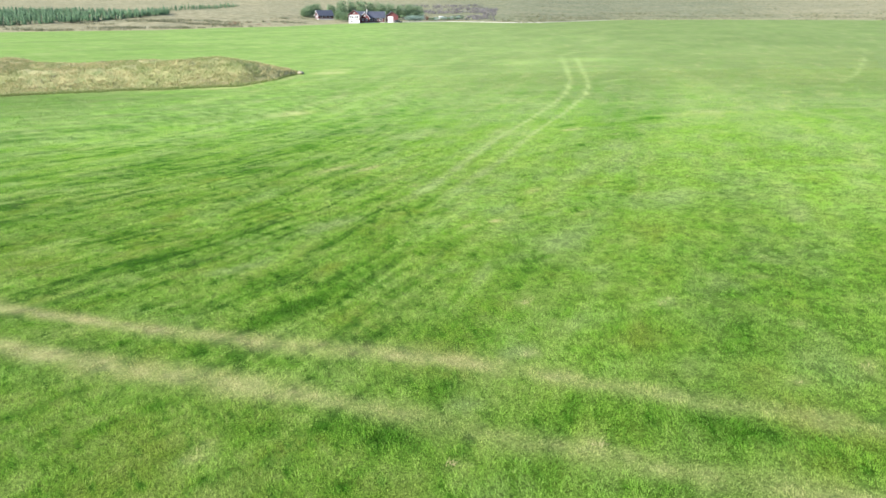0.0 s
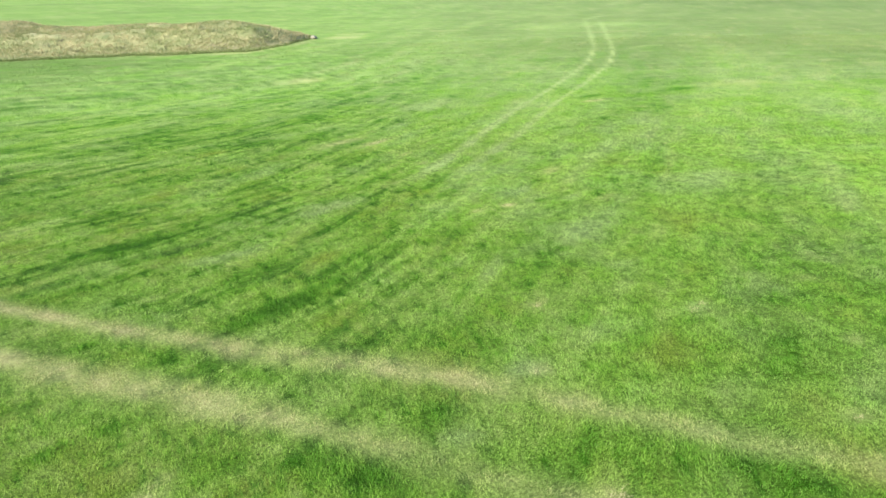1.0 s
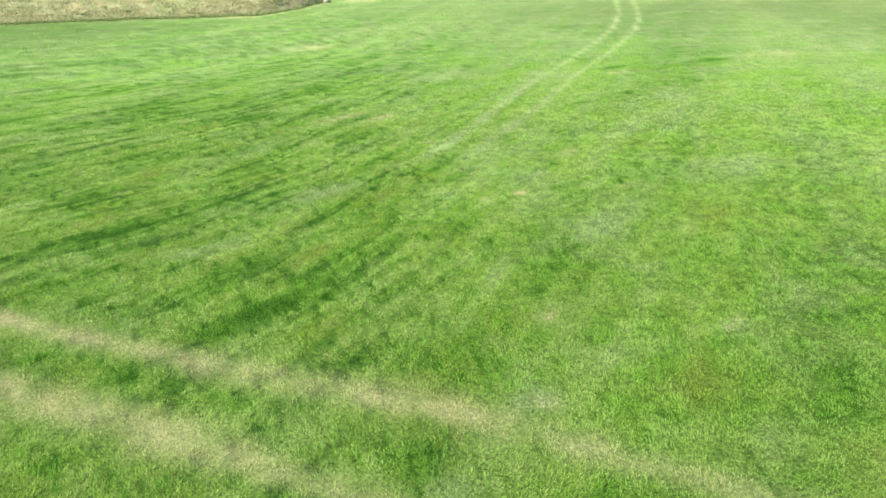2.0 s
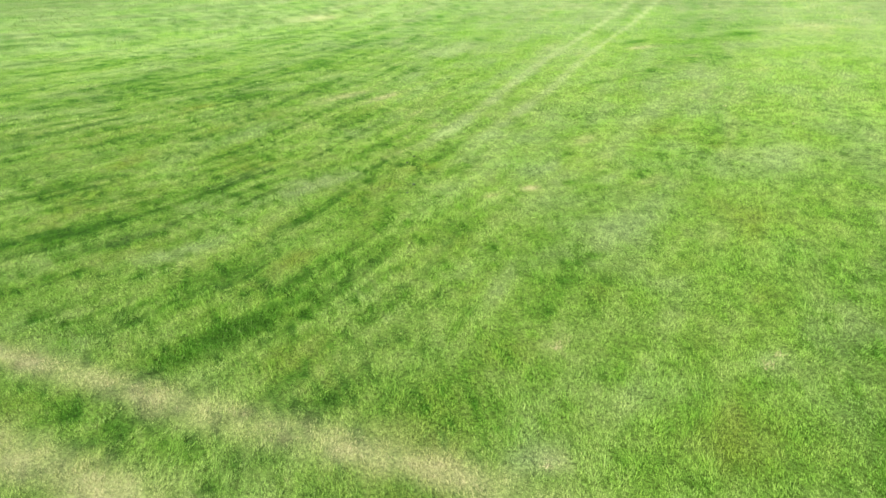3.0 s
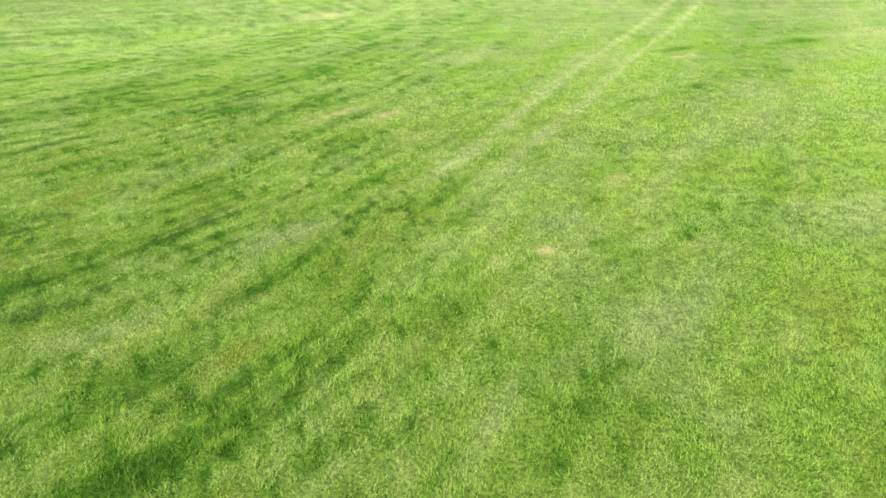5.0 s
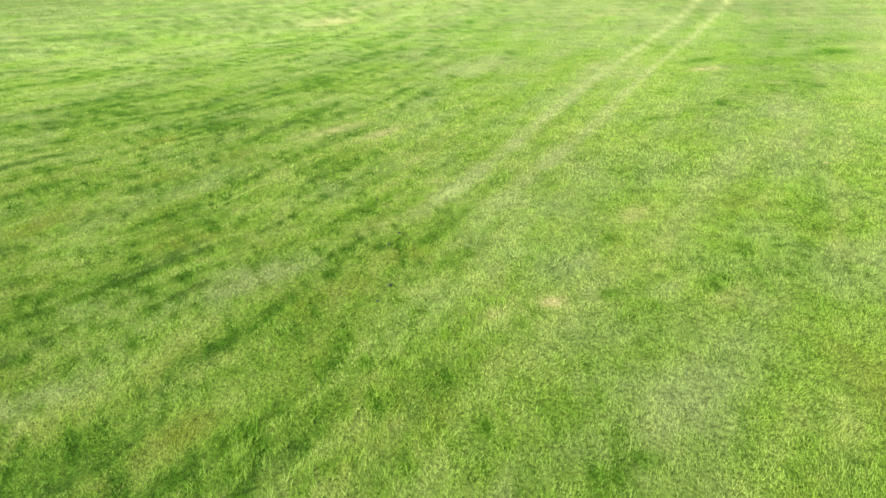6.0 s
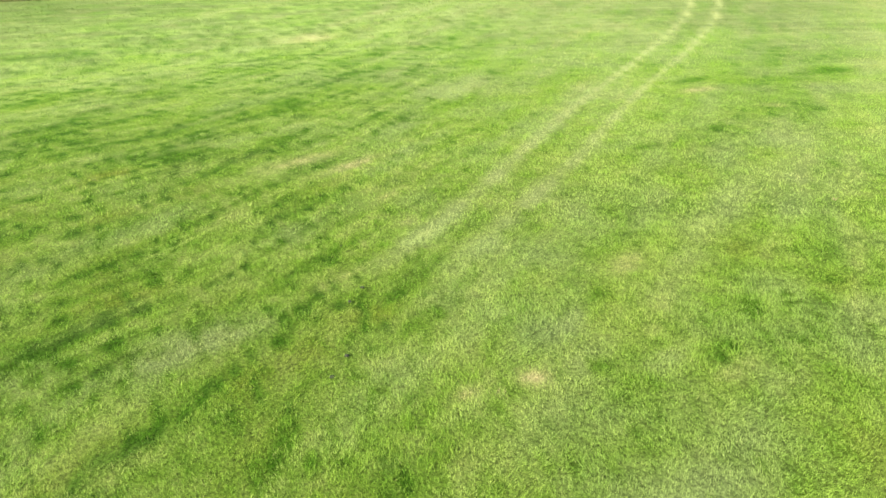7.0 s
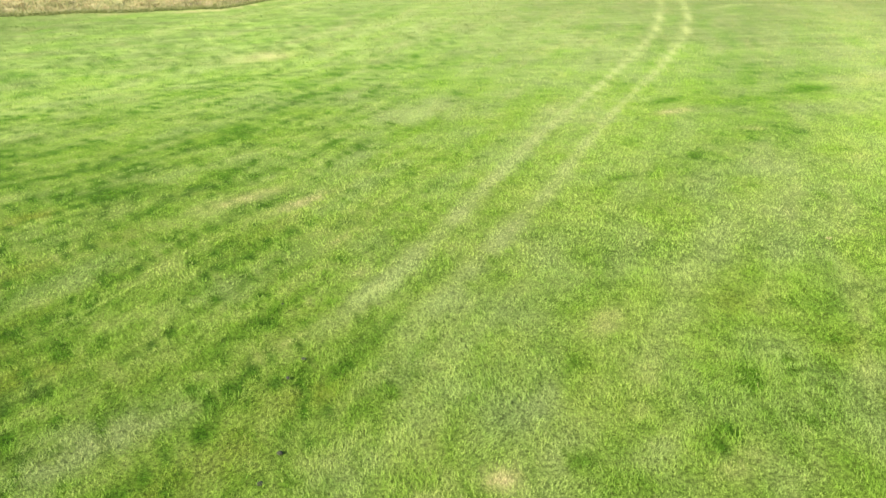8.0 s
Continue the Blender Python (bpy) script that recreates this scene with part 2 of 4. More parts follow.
# spots in the field: x, y, half length, half width, turn, strength. First the worn and yellowed ones
WORN = [
    (-2.8, 35.3, 1.2, 0.42, 0.6, 0.80), (-1.0, 34.7, 1.4, 0.32, 0.8, 0.70), (0.5, 32.1, 0.35, 0.18, 0.9, 0.55), (1.3, 30.4, 0.3, 0.17, 0.8, 0.5), (0.2, 27.7, 0.95, 0.2, 0.83, 0.45),
    (6.3, 27.9, 0.65, 0.24, 1.0, 0.85), (4.0, 23.9, 0.28, 0.14, 0.3, 1.1), (7.3, 24.0, 0.65, 0.2, 0.7, 0.45), (11.8, 42.3, 0.9, 0.32, 0.4, 0.6), (13.8, 39.7, 0.6, 0.26, 0.0, 0.45),
    (-3.7, 10.8, 0.55, 0.2, 1.05, 0.55), (5.6, 11.1, 0.9, 0.28, -0.5, 0.65), (3.9, 9.6, 0.8, 0.18, -0.65, 0.65), (9.8, 13.8, 0.3, 0.2, 0.4, 0.45), (10.0, 11.6, 0.5, 0.22, 0.65, 0.55),
]
WORN_TOO = [
    (8.3, 11.3, 0.4, 0.26, 0.0, 0.45), (3.7, 16.5, 0.3, 0.18, 0.65, 0.65), (-7.7, 58.2, 2.4, 1.6, 0.3, 0.5), (22.0, 46.1, 2.6, 1.2, 0.0, 0.45), (-6.8, 90.5, 2.4, 2.0, 0.2, 0.85),
    (-6.2, 94.0, 2.2, 1.2, 0.2, 0.6), (5.0, 96.0, 2.4, 1.5, 0.1, 0.45), (10.3, 16.8, 0.45, 0.18, 0.0, 0.45), (1.1, 9.7, 0.3, 0.16, 0.5, 0.6), (26.0, 90.0, 4.0, 1.6, 0.2, 0.4),
    (2.9, 23.5, 0.3, 0.15, 0.6, 0.8), (-3.8, 15.6, 0.9, 0.3, -0.45, 0.45), (3.1, 13.5, 0.35, 0.2, 0.6, 0.5),
]
# lush, taller and darker spots, some with the shade beside the wheel marks painted in
DEEP = [
    (-2.5, 17.4, 1.5, 0.55, 0.75, 1.0), (-0.7, 19.9, 1.4, 0.5, 0.8, 0.45), (-4.2, 18.8, 1.8, 0.5, 0.75, 0.35), (-2.5, 31.7, 1.6, 0.8, 0.74, 0.45), (-0.6, 28.8, 0.85, 0.4, 1.1, 0.45),
    (0.4, 26.8, 1.25, 0.40, 0.78, 0.60), (7.1, 24.5, 0.5, 0.26, 0.54, 0.55), (8.8, 26.0, 0.85, 0.47, 0.5, 0.18), (-2.5, 14.1, 0.5, 0.22, -0.48, 0.45), (1.1, 12.4, 0.85, 0.28, -0.42, 0.55),
    (-3.2, 11.8, 0.9, 0.6, 0.25, 0.45), (-0.3, 10.8, 1.35, 0.32, -0.6, 0.6), (4.3, 10.8, 1.35, 0.34, -0.35, 0.45), (7.0, 9.5, 1.2, 0.32, -0.5, 0.5), (8.8, 13.6, 0.7, 0.42, 0.4, 0.3),
]
DEEP_TOO = [
    (-0.3, 15.1, 0.5, 0.3, 0.2, 0.35), (-13.6, 28.2, 1.6, 0.7, 0.6, 0.35), (-3.0, 30.9, 1.2, 0.6, 0.5, 0.3), (-9.0, 21.5, 3.5, 0.7, 0.6, 0.3), (-6.0, 24.6, 3.0, 0.5, 0.7, 0.3),
    (-4.5, 12.6, 2.5, 0.5, -0.4, 0.35), (1.6, 21.5, 0.9, 0.4, 0.8, 0.25), (-3.8, 37.5, 0.9, 0.6, 0.7, 0.3), (10.4, 24.6, 1.5, 0.8, 0.6, 0.14), (-4.7, 29.4, 2.2, 0.6, 0.7, 0.3),
]
# narrow dark partings, where the eye reaches the ground between the blades; their shade is painted in
PARTING_SHADE = [
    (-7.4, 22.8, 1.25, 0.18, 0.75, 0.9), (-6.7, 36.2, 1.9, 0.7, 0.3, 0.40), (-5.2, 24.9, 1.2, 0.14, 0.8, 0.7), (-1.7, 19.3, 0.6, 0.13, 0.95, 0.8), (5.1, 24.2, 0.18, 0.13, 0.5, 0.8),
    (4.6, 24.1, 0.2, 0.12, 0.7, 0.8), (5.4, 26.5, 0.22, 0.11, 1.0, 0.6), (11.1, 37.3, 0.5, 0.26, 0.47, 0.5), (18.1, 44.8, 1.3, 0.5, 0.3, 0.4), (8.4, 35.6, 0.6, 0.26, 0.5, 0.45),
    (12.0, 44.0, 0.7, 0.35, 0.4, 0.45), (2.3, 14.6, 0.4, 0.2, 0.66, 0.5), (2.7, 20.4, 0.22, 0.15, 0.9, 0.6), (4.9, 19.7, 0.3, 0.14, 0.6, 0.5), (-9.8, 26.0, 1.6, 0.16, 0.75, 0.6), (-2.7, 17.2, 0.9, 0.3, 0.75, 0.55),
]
# olive and brownish spots, then pale bluish ones
OLIVE = [
    (1.3, 26.5, 1.4, 0.40, 0.82, 0.55), (-8.9, 34.6, 1.0, 0.6, 0.8, 0.45), (-2.2, 10.7, 0.8, 0.47, 0.48, 0.5), (5.9, 14.2, 0.75, 0.6, 0.3, 0.35), (7.5, 11.8, 0.75, 0.5, 0.16, 0.35),
    (-2.0, 20.3, 0.7, 0.45, 0.6, 0.5), (6.9, 19.3, 0.7, 0.33, 0.7, 0.4), (10.4, 26.9, 0.75, 0.3, 0.7, 0.4), (-9.7, 18.4, 1.0, 0.5, 0.2, 0.35), (-0.2, 24.6, 0.8, 0.5, 0.7, 0.4), (0.6, 19.4, 0.5, 0.28, 1.0, 0.35),
    (-4.5, 26.8, 1.6, 0.35, 0.75, 0.35), (-7.2, 31.0, 2.0, 0.4, 0.7, 0.3),
]
MINT = [
    (1.8, 29.8, 1.3, 0.33, 0.97, 0.45), (3.2, 28.8, 1.9, 0.32, 1.1, 0.35), (4.9, 25.7, 0.75, 0.2, 0.94, 0.4), (6.3, 24.4, 0.5, 0.24, 0.7, 0.3), (1.6, 43.6, 2.5, 1.3, 0.8, 0.25),
    (1.4, 11.6, 0.5, 0.3, 0.3, 0.4), (2.9, 13.6, 0.55, 0.28, 0.46, 0.5), (7.1, 15.6, 0.55, 0.28, 0.3, 0.35), (-5.4, 20.8, 1.1, 0.3, 0.35, 0.4), (-2.2, 25.0, 1.4, 0.42, 0.64, 0.5),
    (2.7, 18.5, 1.6, 0.28, 1.1, 0.4), (6.3, 18.4, 0.45, 0.24, 0.7, 0.3), (5.5, 20.8, 2.4, 0.8, 0.7, 0.25), (12.1, 25.7, 1.7, 1.1, 0.7, 0.3),
]
# bright spots of young grass
LIME = [(6.2, 25.2, 0.3, 0.18, 0.63, 0.3), (3.4, 25.8, 0.28, 0.18, 1.0, 0.3), (-13.3, 52.2, 5.0, 2.0, 0.6, 0.12), (31.9, 104.0, 7.0, 6.0, 0.3, 0.10), (20.2, 100.0, 6.0, 5.0, 0.4, 0.10), (-3.9, 31.0, 2.3, 0.9, 0.67, 0.15), (-0.6, 29.4, 0.85, 0.3, 1.1, 0.2)]


def spots(x, y, table):
    total = np.zeros(x.shape)
    for sx, sy, a, b, turn, strength in table:
        c, s = math.cos(turn), math.sin(turn)
        close = (np.abs(x - sx) < 2.6 * a) & (np.abs(y - sy) < 2.6 * a)
        px, py = x[close], y[close]
        u, v = ((px - sx) * c + (py - sy) * s) / a, ((py - sy) * c - (px - sx) * s) / b
        total[close] = np.maximum(total[close], strength * np.exp(-(u * u + v * v)))
    return total


def growth(x, y):
    """How dry, how fresh and how tall the field's grass is, and its hue from olive to bluish, with some shade and haze
    painted in.
    """
    bend = 0.25 * np.tanh(x / 14)
    c, s = np.cos(0.83 + bend), np.sin(0.83 + bend)
    u, v = x * c + y * s, x * s - y * c
    v = v + 0.9 * (wave(u / 3.5, v / 2.5, 29, 2) - 0.5)
    streak = wave(u / 5.0, v / 0.5, 31, 3)
    thin = wave(u / 1.6, v / 0.17, 33, 2)
    broad = wave(u / 22.0, v / 4.5, 35, 2)
    patch = wave(x / 2.4, y / 2.4, 41, 3)
    fine = wave(x / 0.30, y / 0.30, 47, 2)
    rough = wave(x / 0.9, y / 0.9, 52, 2)
    near = 1 - smooth(22, 100, np.hypot(x, y))
    combed = (1.25 - 0.30 * smooth(-9, -1, x) - 0.66 * smooth(0, 9, x)) * (1 - 0.28 * smooth(28, 46, y))
    calm = 1 - 0.45 * smooth(-1, 6, x)
    # Gaps and holes in the sward: shorter blades, with the shade between them painted.
    gap_shade = smooth(0.60, 0.72, wave(u / 3.6, v / 0.30, 57, 2)) * smooth(0.35, 0.6, wave(x / 9, y / 9, 66, 2) - 0.02 * x) * (1 - smooth(-3, 5, x))
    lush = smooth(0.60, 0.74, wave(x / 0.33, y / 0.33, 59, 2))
    hole_shade = smooth(0.60, 0.76, wave(x / 0.13, y / 0.13, 62, 2))
    # The lift around y 35 paints in the brighter centre of a vignetting lens.
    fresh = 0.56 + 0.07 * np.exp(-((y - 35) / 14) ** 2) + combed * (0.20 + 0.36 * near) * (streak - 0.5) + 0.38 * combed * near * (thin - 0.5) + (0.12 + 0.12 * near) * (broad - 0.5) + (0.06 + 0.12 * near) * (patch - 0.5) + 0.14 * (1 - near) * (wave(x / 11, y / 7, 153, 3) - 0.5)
    fresh = fresh + (0.38 - 0.14 * combed) * calm * near * (fine - 0.5) - 0.05 * np.tanh((x - 4) / 12) - 0.38 * near * gap_shade - calm * near * (0.14 * lush + 0.34 * hole_shade - 0.10 * (rough - 0.5))
    # The last term paints distance haze into the hue, from 16 to 70 m.
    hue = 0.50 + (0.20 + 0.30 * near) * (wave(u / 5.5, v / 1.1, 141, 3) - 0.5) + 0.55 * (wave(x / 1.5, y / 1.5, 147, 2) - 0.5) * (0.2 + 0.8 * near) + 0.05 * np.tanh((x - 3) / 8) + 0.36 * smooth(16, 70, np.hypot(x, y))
    dry = 0.14 * smooth(0.60, 0.85, wave(u / 5.0, v / 1.0, 71, 3)) + 0.05 * smooth(0.55, 0.8, fine) + 0.10 * near * smooth(0.50, 0.78, wave(x / 1.3, y / 1.3, 75, 3))
    # More painted haze: distant grass paled towards straw.
    dry = dry + 0.10 * (1 - near) * (0.5 + broad)
    flat = np.zeros(x.shape)
    for line, width, strength in ((CROSS_A, 0.40, 0.80), (CROSS_B, 0.44, 0.80), (BANK_FOOT, 0.35, 0.8)):
        d, along = away(x, y, line)
        k = strength * (1 - 0.35 * smooth(0.55, 0.75, along)) * np.exp(-(d / (width * (0.35 + 1.3 * patch))) ** 2) * (0.10 + 1.0 * rough + 0.5 * fine)
        dry, flat, fresh = np.maximum(dry, k), np.maximum(flat, 0.7 * k), fresh - 0.10 * k
    for line, width, strength in ((RUT_L, 0.13, 0.55), (RUT_R, 0.12, 0.50), (BRANCH, 0.25, 0.2), (FAR_RUT, 0.12, 0.40), (FAR_RUT_2, 0.3, 0.22), (FAINT, 0.5, 0.20)):
        d, along = away(x, y, line)
        broad_near = 1 - smooth(0.08, 0.4, along)
        k = strength * (1 - 0.30 * broad_near) * (1 - 0.45 * smooth(0.55, 0.9, along)) * np.exp(-(d / (width + 0.16 * broad_near + 0.0010 * y + 0.0014 * np.maximum(y - 55, 0))) ** 2) * smooth(0.0, 0.08, along) * (0.45 + 1.0 * rough)
        dry, flat, fresh, hue = np.maximum(dry, 0.55 * k), np.maximum(flat, k), fresh + 0.45 * k, hue + 0.85 * k
    worn = np.maximum(spots(x, y, WORN), spots(x, y, WORN_TOO)) * np.clip(0.30 + 1.2 * rough * (0.5 + thin), 0, 1.3) * (0.85 + 0.15 * near)
    dry, flat = np.maximum(dry, worn), np.maximum(flat, 0.6 * worn)
    deep = np.maximum(spots(x, y, DEEP), spots(x, y, DEEP_TOO))
    parting_shade = spots(x, y, PARTING_SHADE) * (0.25 + 1.5 * fine)
    mint = spots(x, y, MINT) * (0.4 + 1.2 * rough)
    dry, fresh = np.maximum(dry, 0.28 * mint), fresh + 0.25 * mint
    hue = hue + 0.9 * mint - 0.7 * spots(x, y, OLIVE) * (0.4 + 1.2 * rough) - (hue - 0.5) * np.clip(1.2 * deep + parting_shade, 0, 0.8)
    dry = dry * (1 - 0.9 * np.clip(1.4 * deep + parting_shade, 0, 1))
    # Partings and holes lower the freshness to paint shade between blades.
    fresh = fresh - deep * (0.10 + 0.55 * rough + 0.55 * hole_shade) - 0.75 * parting_shade + spots(x, y, LIME)
    tall = (0.026 + 0.080 * wave(x / 0.28, y / 0.28, 83, 2) + 0.05 * (broad - 0.5)) * (1 - 0.5 * gap_shade) * (1 + 0.5 * lush) * (1 - 0.6 * np.clip(flat, 0, 1)) * (1 + 0.8 * deep) * (1 - 0.5 * hole_shade) * (1 - 0.6 * np.clip(parting_shade, 0, 1))
    hue = 0.5 + (hue - 0.5) * (1 - near * (1 - smooth(0.25, 0.5, fresh)))
    far_left = smooth(-12, -45, x) * smooth(35, 50, y) * (1 - smooth(72, 84, y))
    # The drop with distance paints the sward's self-shadowing, which bare far turf lacks.
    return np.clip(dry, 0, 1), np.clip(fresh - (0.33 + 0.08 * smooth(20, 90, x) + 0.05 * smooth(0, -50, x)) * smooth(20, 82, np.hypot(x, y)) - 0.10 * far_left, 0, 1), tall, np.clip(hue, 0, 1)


def quick_mesh(name, points, faces, material, sides=3):
    """A mesh straight from arrays of points and of faces with that many sides."""
    me = bpy.data.meshes.new(name)
    me.vertices.add(len(points))
    me.vertices.foreach_set("co", np.asarray(points, np.float32).ravel())
    me.loops.add(faces.size)
    me.loops.foreach_set("vertex_index", faces.astype(np.int32).ravel())
    me.polygons.add(len(faces))
    me.polygons.foreach_set("loop_start", np.arange(0, faces.size, sides, dtype=np.int32))
    me.update(calc_edges=True)
    for m in material if isinstance(material, (list, tuple)) else [material]:
        me.materials.append(m)
    return me


def set_growth(me, *channels):
    colour = me.color_attributes.new("growth", "FLOAT_COLOR", "POINT")
    data = np.ones((len(channels[0]), 4), np.float32)
    for k, c in enumerate(channels):
        data[:, k] = c
    colour.data.foreach_set("color", data.ravel())


# ---- the ground, one sheet from underfoot to the hills ----
turns = np.concatenate([np.linspace(-180, -46, 50)[:-1], np.linspace(-46, 46, 250), np.linspace(46, 180, 50)[1:-1]])
shares = np.concatenate([[0.001], np.linspace(1, 12, 12) / 300, np.arange(12.4, 60, 0.4) / 300, np.arange(60, 130, 1.0) / 300, np.linspace(131, 300, 45) / 300])
beyond = np.concatenate([np.linspace(2, 20, 6), np.geomspace(26, 4000, 52)])
rim = edge(turns)
blendin = smooth(0.2, 1.0, shares)[:, None]
radii = np.concatenate([shares[:, None] * (300 * (1 - blendin) + rim[None, :] * blendin), rim[None, :] + beyond[:, None]])
gx = HUB[0] + radii * np.sin(np.radians(turns))[None, :]
gy = HUB[1] + radii * np.cos(np.radians(turns))[None, :]
gz = land(gx, gy)
rings, spokes = gx.shape
r0, s0 = np.meshgrid(np.arange(rings - 1), np.arange(spokes), indexing="ij")
s1 = (s0 + 1) % spokes
quads = np.stack([r0 * spokes + s0, r0 * spokes + s1, (r0 + 1) * spokes + s1, (r0 + 1) * spokes + s0], -1).reshape(-1, 4)[:, ::-1]
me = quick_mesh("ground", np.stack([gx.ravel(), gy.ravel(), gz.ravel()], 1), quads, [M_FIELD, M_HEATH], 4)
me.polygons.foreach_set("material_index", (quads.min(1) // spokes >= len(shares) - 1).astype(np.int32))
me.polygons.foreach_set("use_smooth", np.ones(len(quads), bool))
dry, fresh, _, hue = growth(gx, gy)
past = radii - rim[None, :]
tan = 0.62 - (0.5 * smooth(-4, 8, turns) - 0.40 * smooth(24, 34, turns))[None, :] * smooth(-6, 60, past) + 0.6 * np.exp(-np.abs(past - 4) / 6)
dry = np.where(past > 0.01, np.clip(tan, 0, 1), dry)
# Blue holds the painted root shade, full up close and gone by 70 m.
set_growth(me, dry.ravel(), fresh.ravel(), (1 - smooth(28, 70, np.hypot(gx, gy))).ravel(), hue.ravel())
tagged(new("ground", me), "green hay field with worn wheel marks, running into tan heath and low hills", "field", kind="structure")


# ---- grass ----
def blades(name, count, reach, box, width, taller, seed):
    """Single blades over the field between two distances, as one mesh. box: y from, y to."""
    rng = np.random.default_rng(seed)
    y0, y1 = box
    y = np.sqrt(rng.uniform((y0 + 5) ** 2, (y1 + 5) ** 2, count)) - 5
    half = 0.68 * y + 4.5
    x = 1.5 + rng.uniform(-1, 1, count) * half
    kept = (bank_height(x, y) < 0.02) & (rng.uniform(0, 1, count) < 0.45 + 0.55 * smooth(0.36, 0.56, wave(x / 0.2, y / 0.2, 79, 2)))
    x, y = x[kept], y[kept]
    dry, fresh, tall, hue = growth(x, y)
    n = len(x)
    h = tall * taller * rng.uniform(0.6, 1.35, n) * (1 - 0.8 * smooth(60, 150, y))
    w = width * rng.uniform(0.7, 1.3, n)
    turn = rng.uniform(0, 2 * math.pi, n)
    lean = rng.uniform(0.2, 1.35, n) * h
    swirl = 6.3 * wave(x / 1.3, y / 1.3, 87, 2)
    lx = lean * np.cos(turn) + 0.4 * h * np.cos(swirl) + 0.1 * h
    ly = lean * np.sin(turn) + 0.4 * h * np.sin(swirl) + 0.1 * h
    side = turn + math.pi / 2 + rng.uniform(-0.6, 0.6, n)
    z = land(x, y) - 0.01
    px, py = np.cos(side) * w / 2, np.sin(side) * w / 2
    pts = np.empty((n, 3, 3), np.float32)
    pts[:, 0] = np.stack([x - px, y - py, z], 1)
    pts[:, 1] = np.stack([x + px, y + py, z], 1)
    pts[:, 2] = np.stack([x + lx, y + ly, z + h], 1)
    me = quick_mesh(name, pts.reshape(-1, 3), np.arange(3 * n).reshape(-1, 3), M_BLADE)
    chance = rng.uniform(0, 1, n)
    dry = np.clip(dry * (0.55 + 0.9 * rng.uniform(0, 1, n)) + (chance > 0.98) * 0.30 * (y < 60), 0, 1)
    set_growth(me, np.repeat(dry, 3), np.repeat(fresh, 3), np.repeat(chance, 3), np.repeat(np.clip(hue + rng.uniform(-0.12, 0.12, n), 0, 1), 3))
    return tagged(new(name, me), reach, "grass", kind="stuff")


# ---- the grassy bank ----
BANK_FRONT = [(-95, 72), (-60, 72.5), (-40.3, 74.2), (-30, 76.9), (-23, 78.0), (-16.5, 79.0), (-13.0, 83.6), (-10.8, 90.5)]
BANK_BACK = [(-95, 97), (-60, 98), (-40, 98), (-25, 97), (-17, 96), (-13.5, 94), (-10.8, 91.2)]


def bank_height(x, y):
    """How far the bank rises above the field."""
    fx, fy = zip(*BANK_FRONT)
    bx, by = zip(*BANK_BACK)
    lo = np.interp(x, fx, fy) + 0.8 * (wave(x / 2.5, x * 0 + 1, 91) - 0.5)
    hi = np.interp(x, bx, by)
    s = np.clip((y - lo) / np.maximum(hi - lo, 0.3), 0, 1)
    crest = np.interp(x, [-95, -49, -44, -41, -36, -30, -20, -16, -13.5, -10.8], [2.6, 2.5, 2.2, 1.72, 1.72, 1.9, 2.25, 1.75, 0.95, 0.15])
    profile = smooth(0, 0.38, s) * (1 - smooth(0.55, 1.0, s))
    inside = (x > -95) & (x < -10.8) & (s > 0) & (s < 1)
    return np.where(inside, crest * profile * (0.82 + 0.36 * wave(x / 3, y / 3, 95)), 0.0)


bx, by = np.meshgrid(np.arange(-95, -10.5, 0.45), np.arange(73, 99.5, 0.45))
rise = bank_height(bx, by)
bz = land(bx, by) + np.where(rise > 0.0, rise + 0.03, -0.25)
rows_n, cols_n = bx.shape
i, j = np.meshgrid(np.arange(rows_n - 1), np.arange(cols_n - 1), indexing="ij")
quads = np.stack([i * cols_n + j, i * cols_n + j + 1, (i + 1) * cols_n + j + 1, (i + 1) * cols_n + j], -1).reshape(-1, 4)
keep = (rise.ravel()[quads] > 0).any(1)
me = quick_mesh("bank", np.stack([bx.ravel(), by.ravel(), bz.ravel()], 1), quads[keep], M_BANK, 4)
me.polygons.foreach_set("use_smooth", np.ones(int(keep.sum()), bool))
tagged(new("bank", me), "long low earth bank overgrown with dry grass in the field", "bank", kind="structure")


def tussocks(name, label, count, place, size, material, seed, stems=9, spread=0.25):
    """Upright tufts of stems, strewn by place(rng, count) which gives x, y, z."""
    rng = np.random.default_rng(seed)
    x, y, z = place(rng, count)
    n = len(x)
    x, y, z = (np.repeat(v, stems) for v in (x, y, z))
    n = len(x)
    h = size * rng.uniform(0.5, 1.3, n)
    turn = rng.uniform(0, 2 * math.pi, n)
    off = rng.uniform(0, spread, n)
    x, y = x + off * np.cos(turn), y + off * np.sin(turn)
    w = h * rng.uniform(0.07, 0.14, n)
    lean = h * rng.uniform(0.1, 0.7, n)
    side = rng.uniform(0, math.pi, n)
    pts = np.empty((n, 3, 3), np.float32)
    pts[:, 0] = np.stack([x - w * np.cos(side), y - w * np.sin(side), z - 0.05], 1)
    pts[:, 1] = np.stack([x + w * np.cos(side), y + w * np.sin(side), z - 0.05], 1)
    pts[:, 2] = np.stack([x + lean * np.cos(turn), y + lean * np.sin(turn), z + h], 1)
    me = quick_mesh(name, pts.reshape(-1, 3), np.arange(3 * n).reshape(-1, 3), material)
    return tagged(new(name, me), label, "grass", kind="stuff")


def on_bank(chance):
    def place(rng, count):
        x, y = rng.uniform(-70, -10.8, count), rng.uniform(74, 98, count)
        h = bank_height(x, y)
        good = (h > 0.06) & (rng.uniform(0, 1, count) < chance(x, y, h))
        x, y, h = x[good], y[good], h[good]
        return x, y, land(x, y) + h
    return place


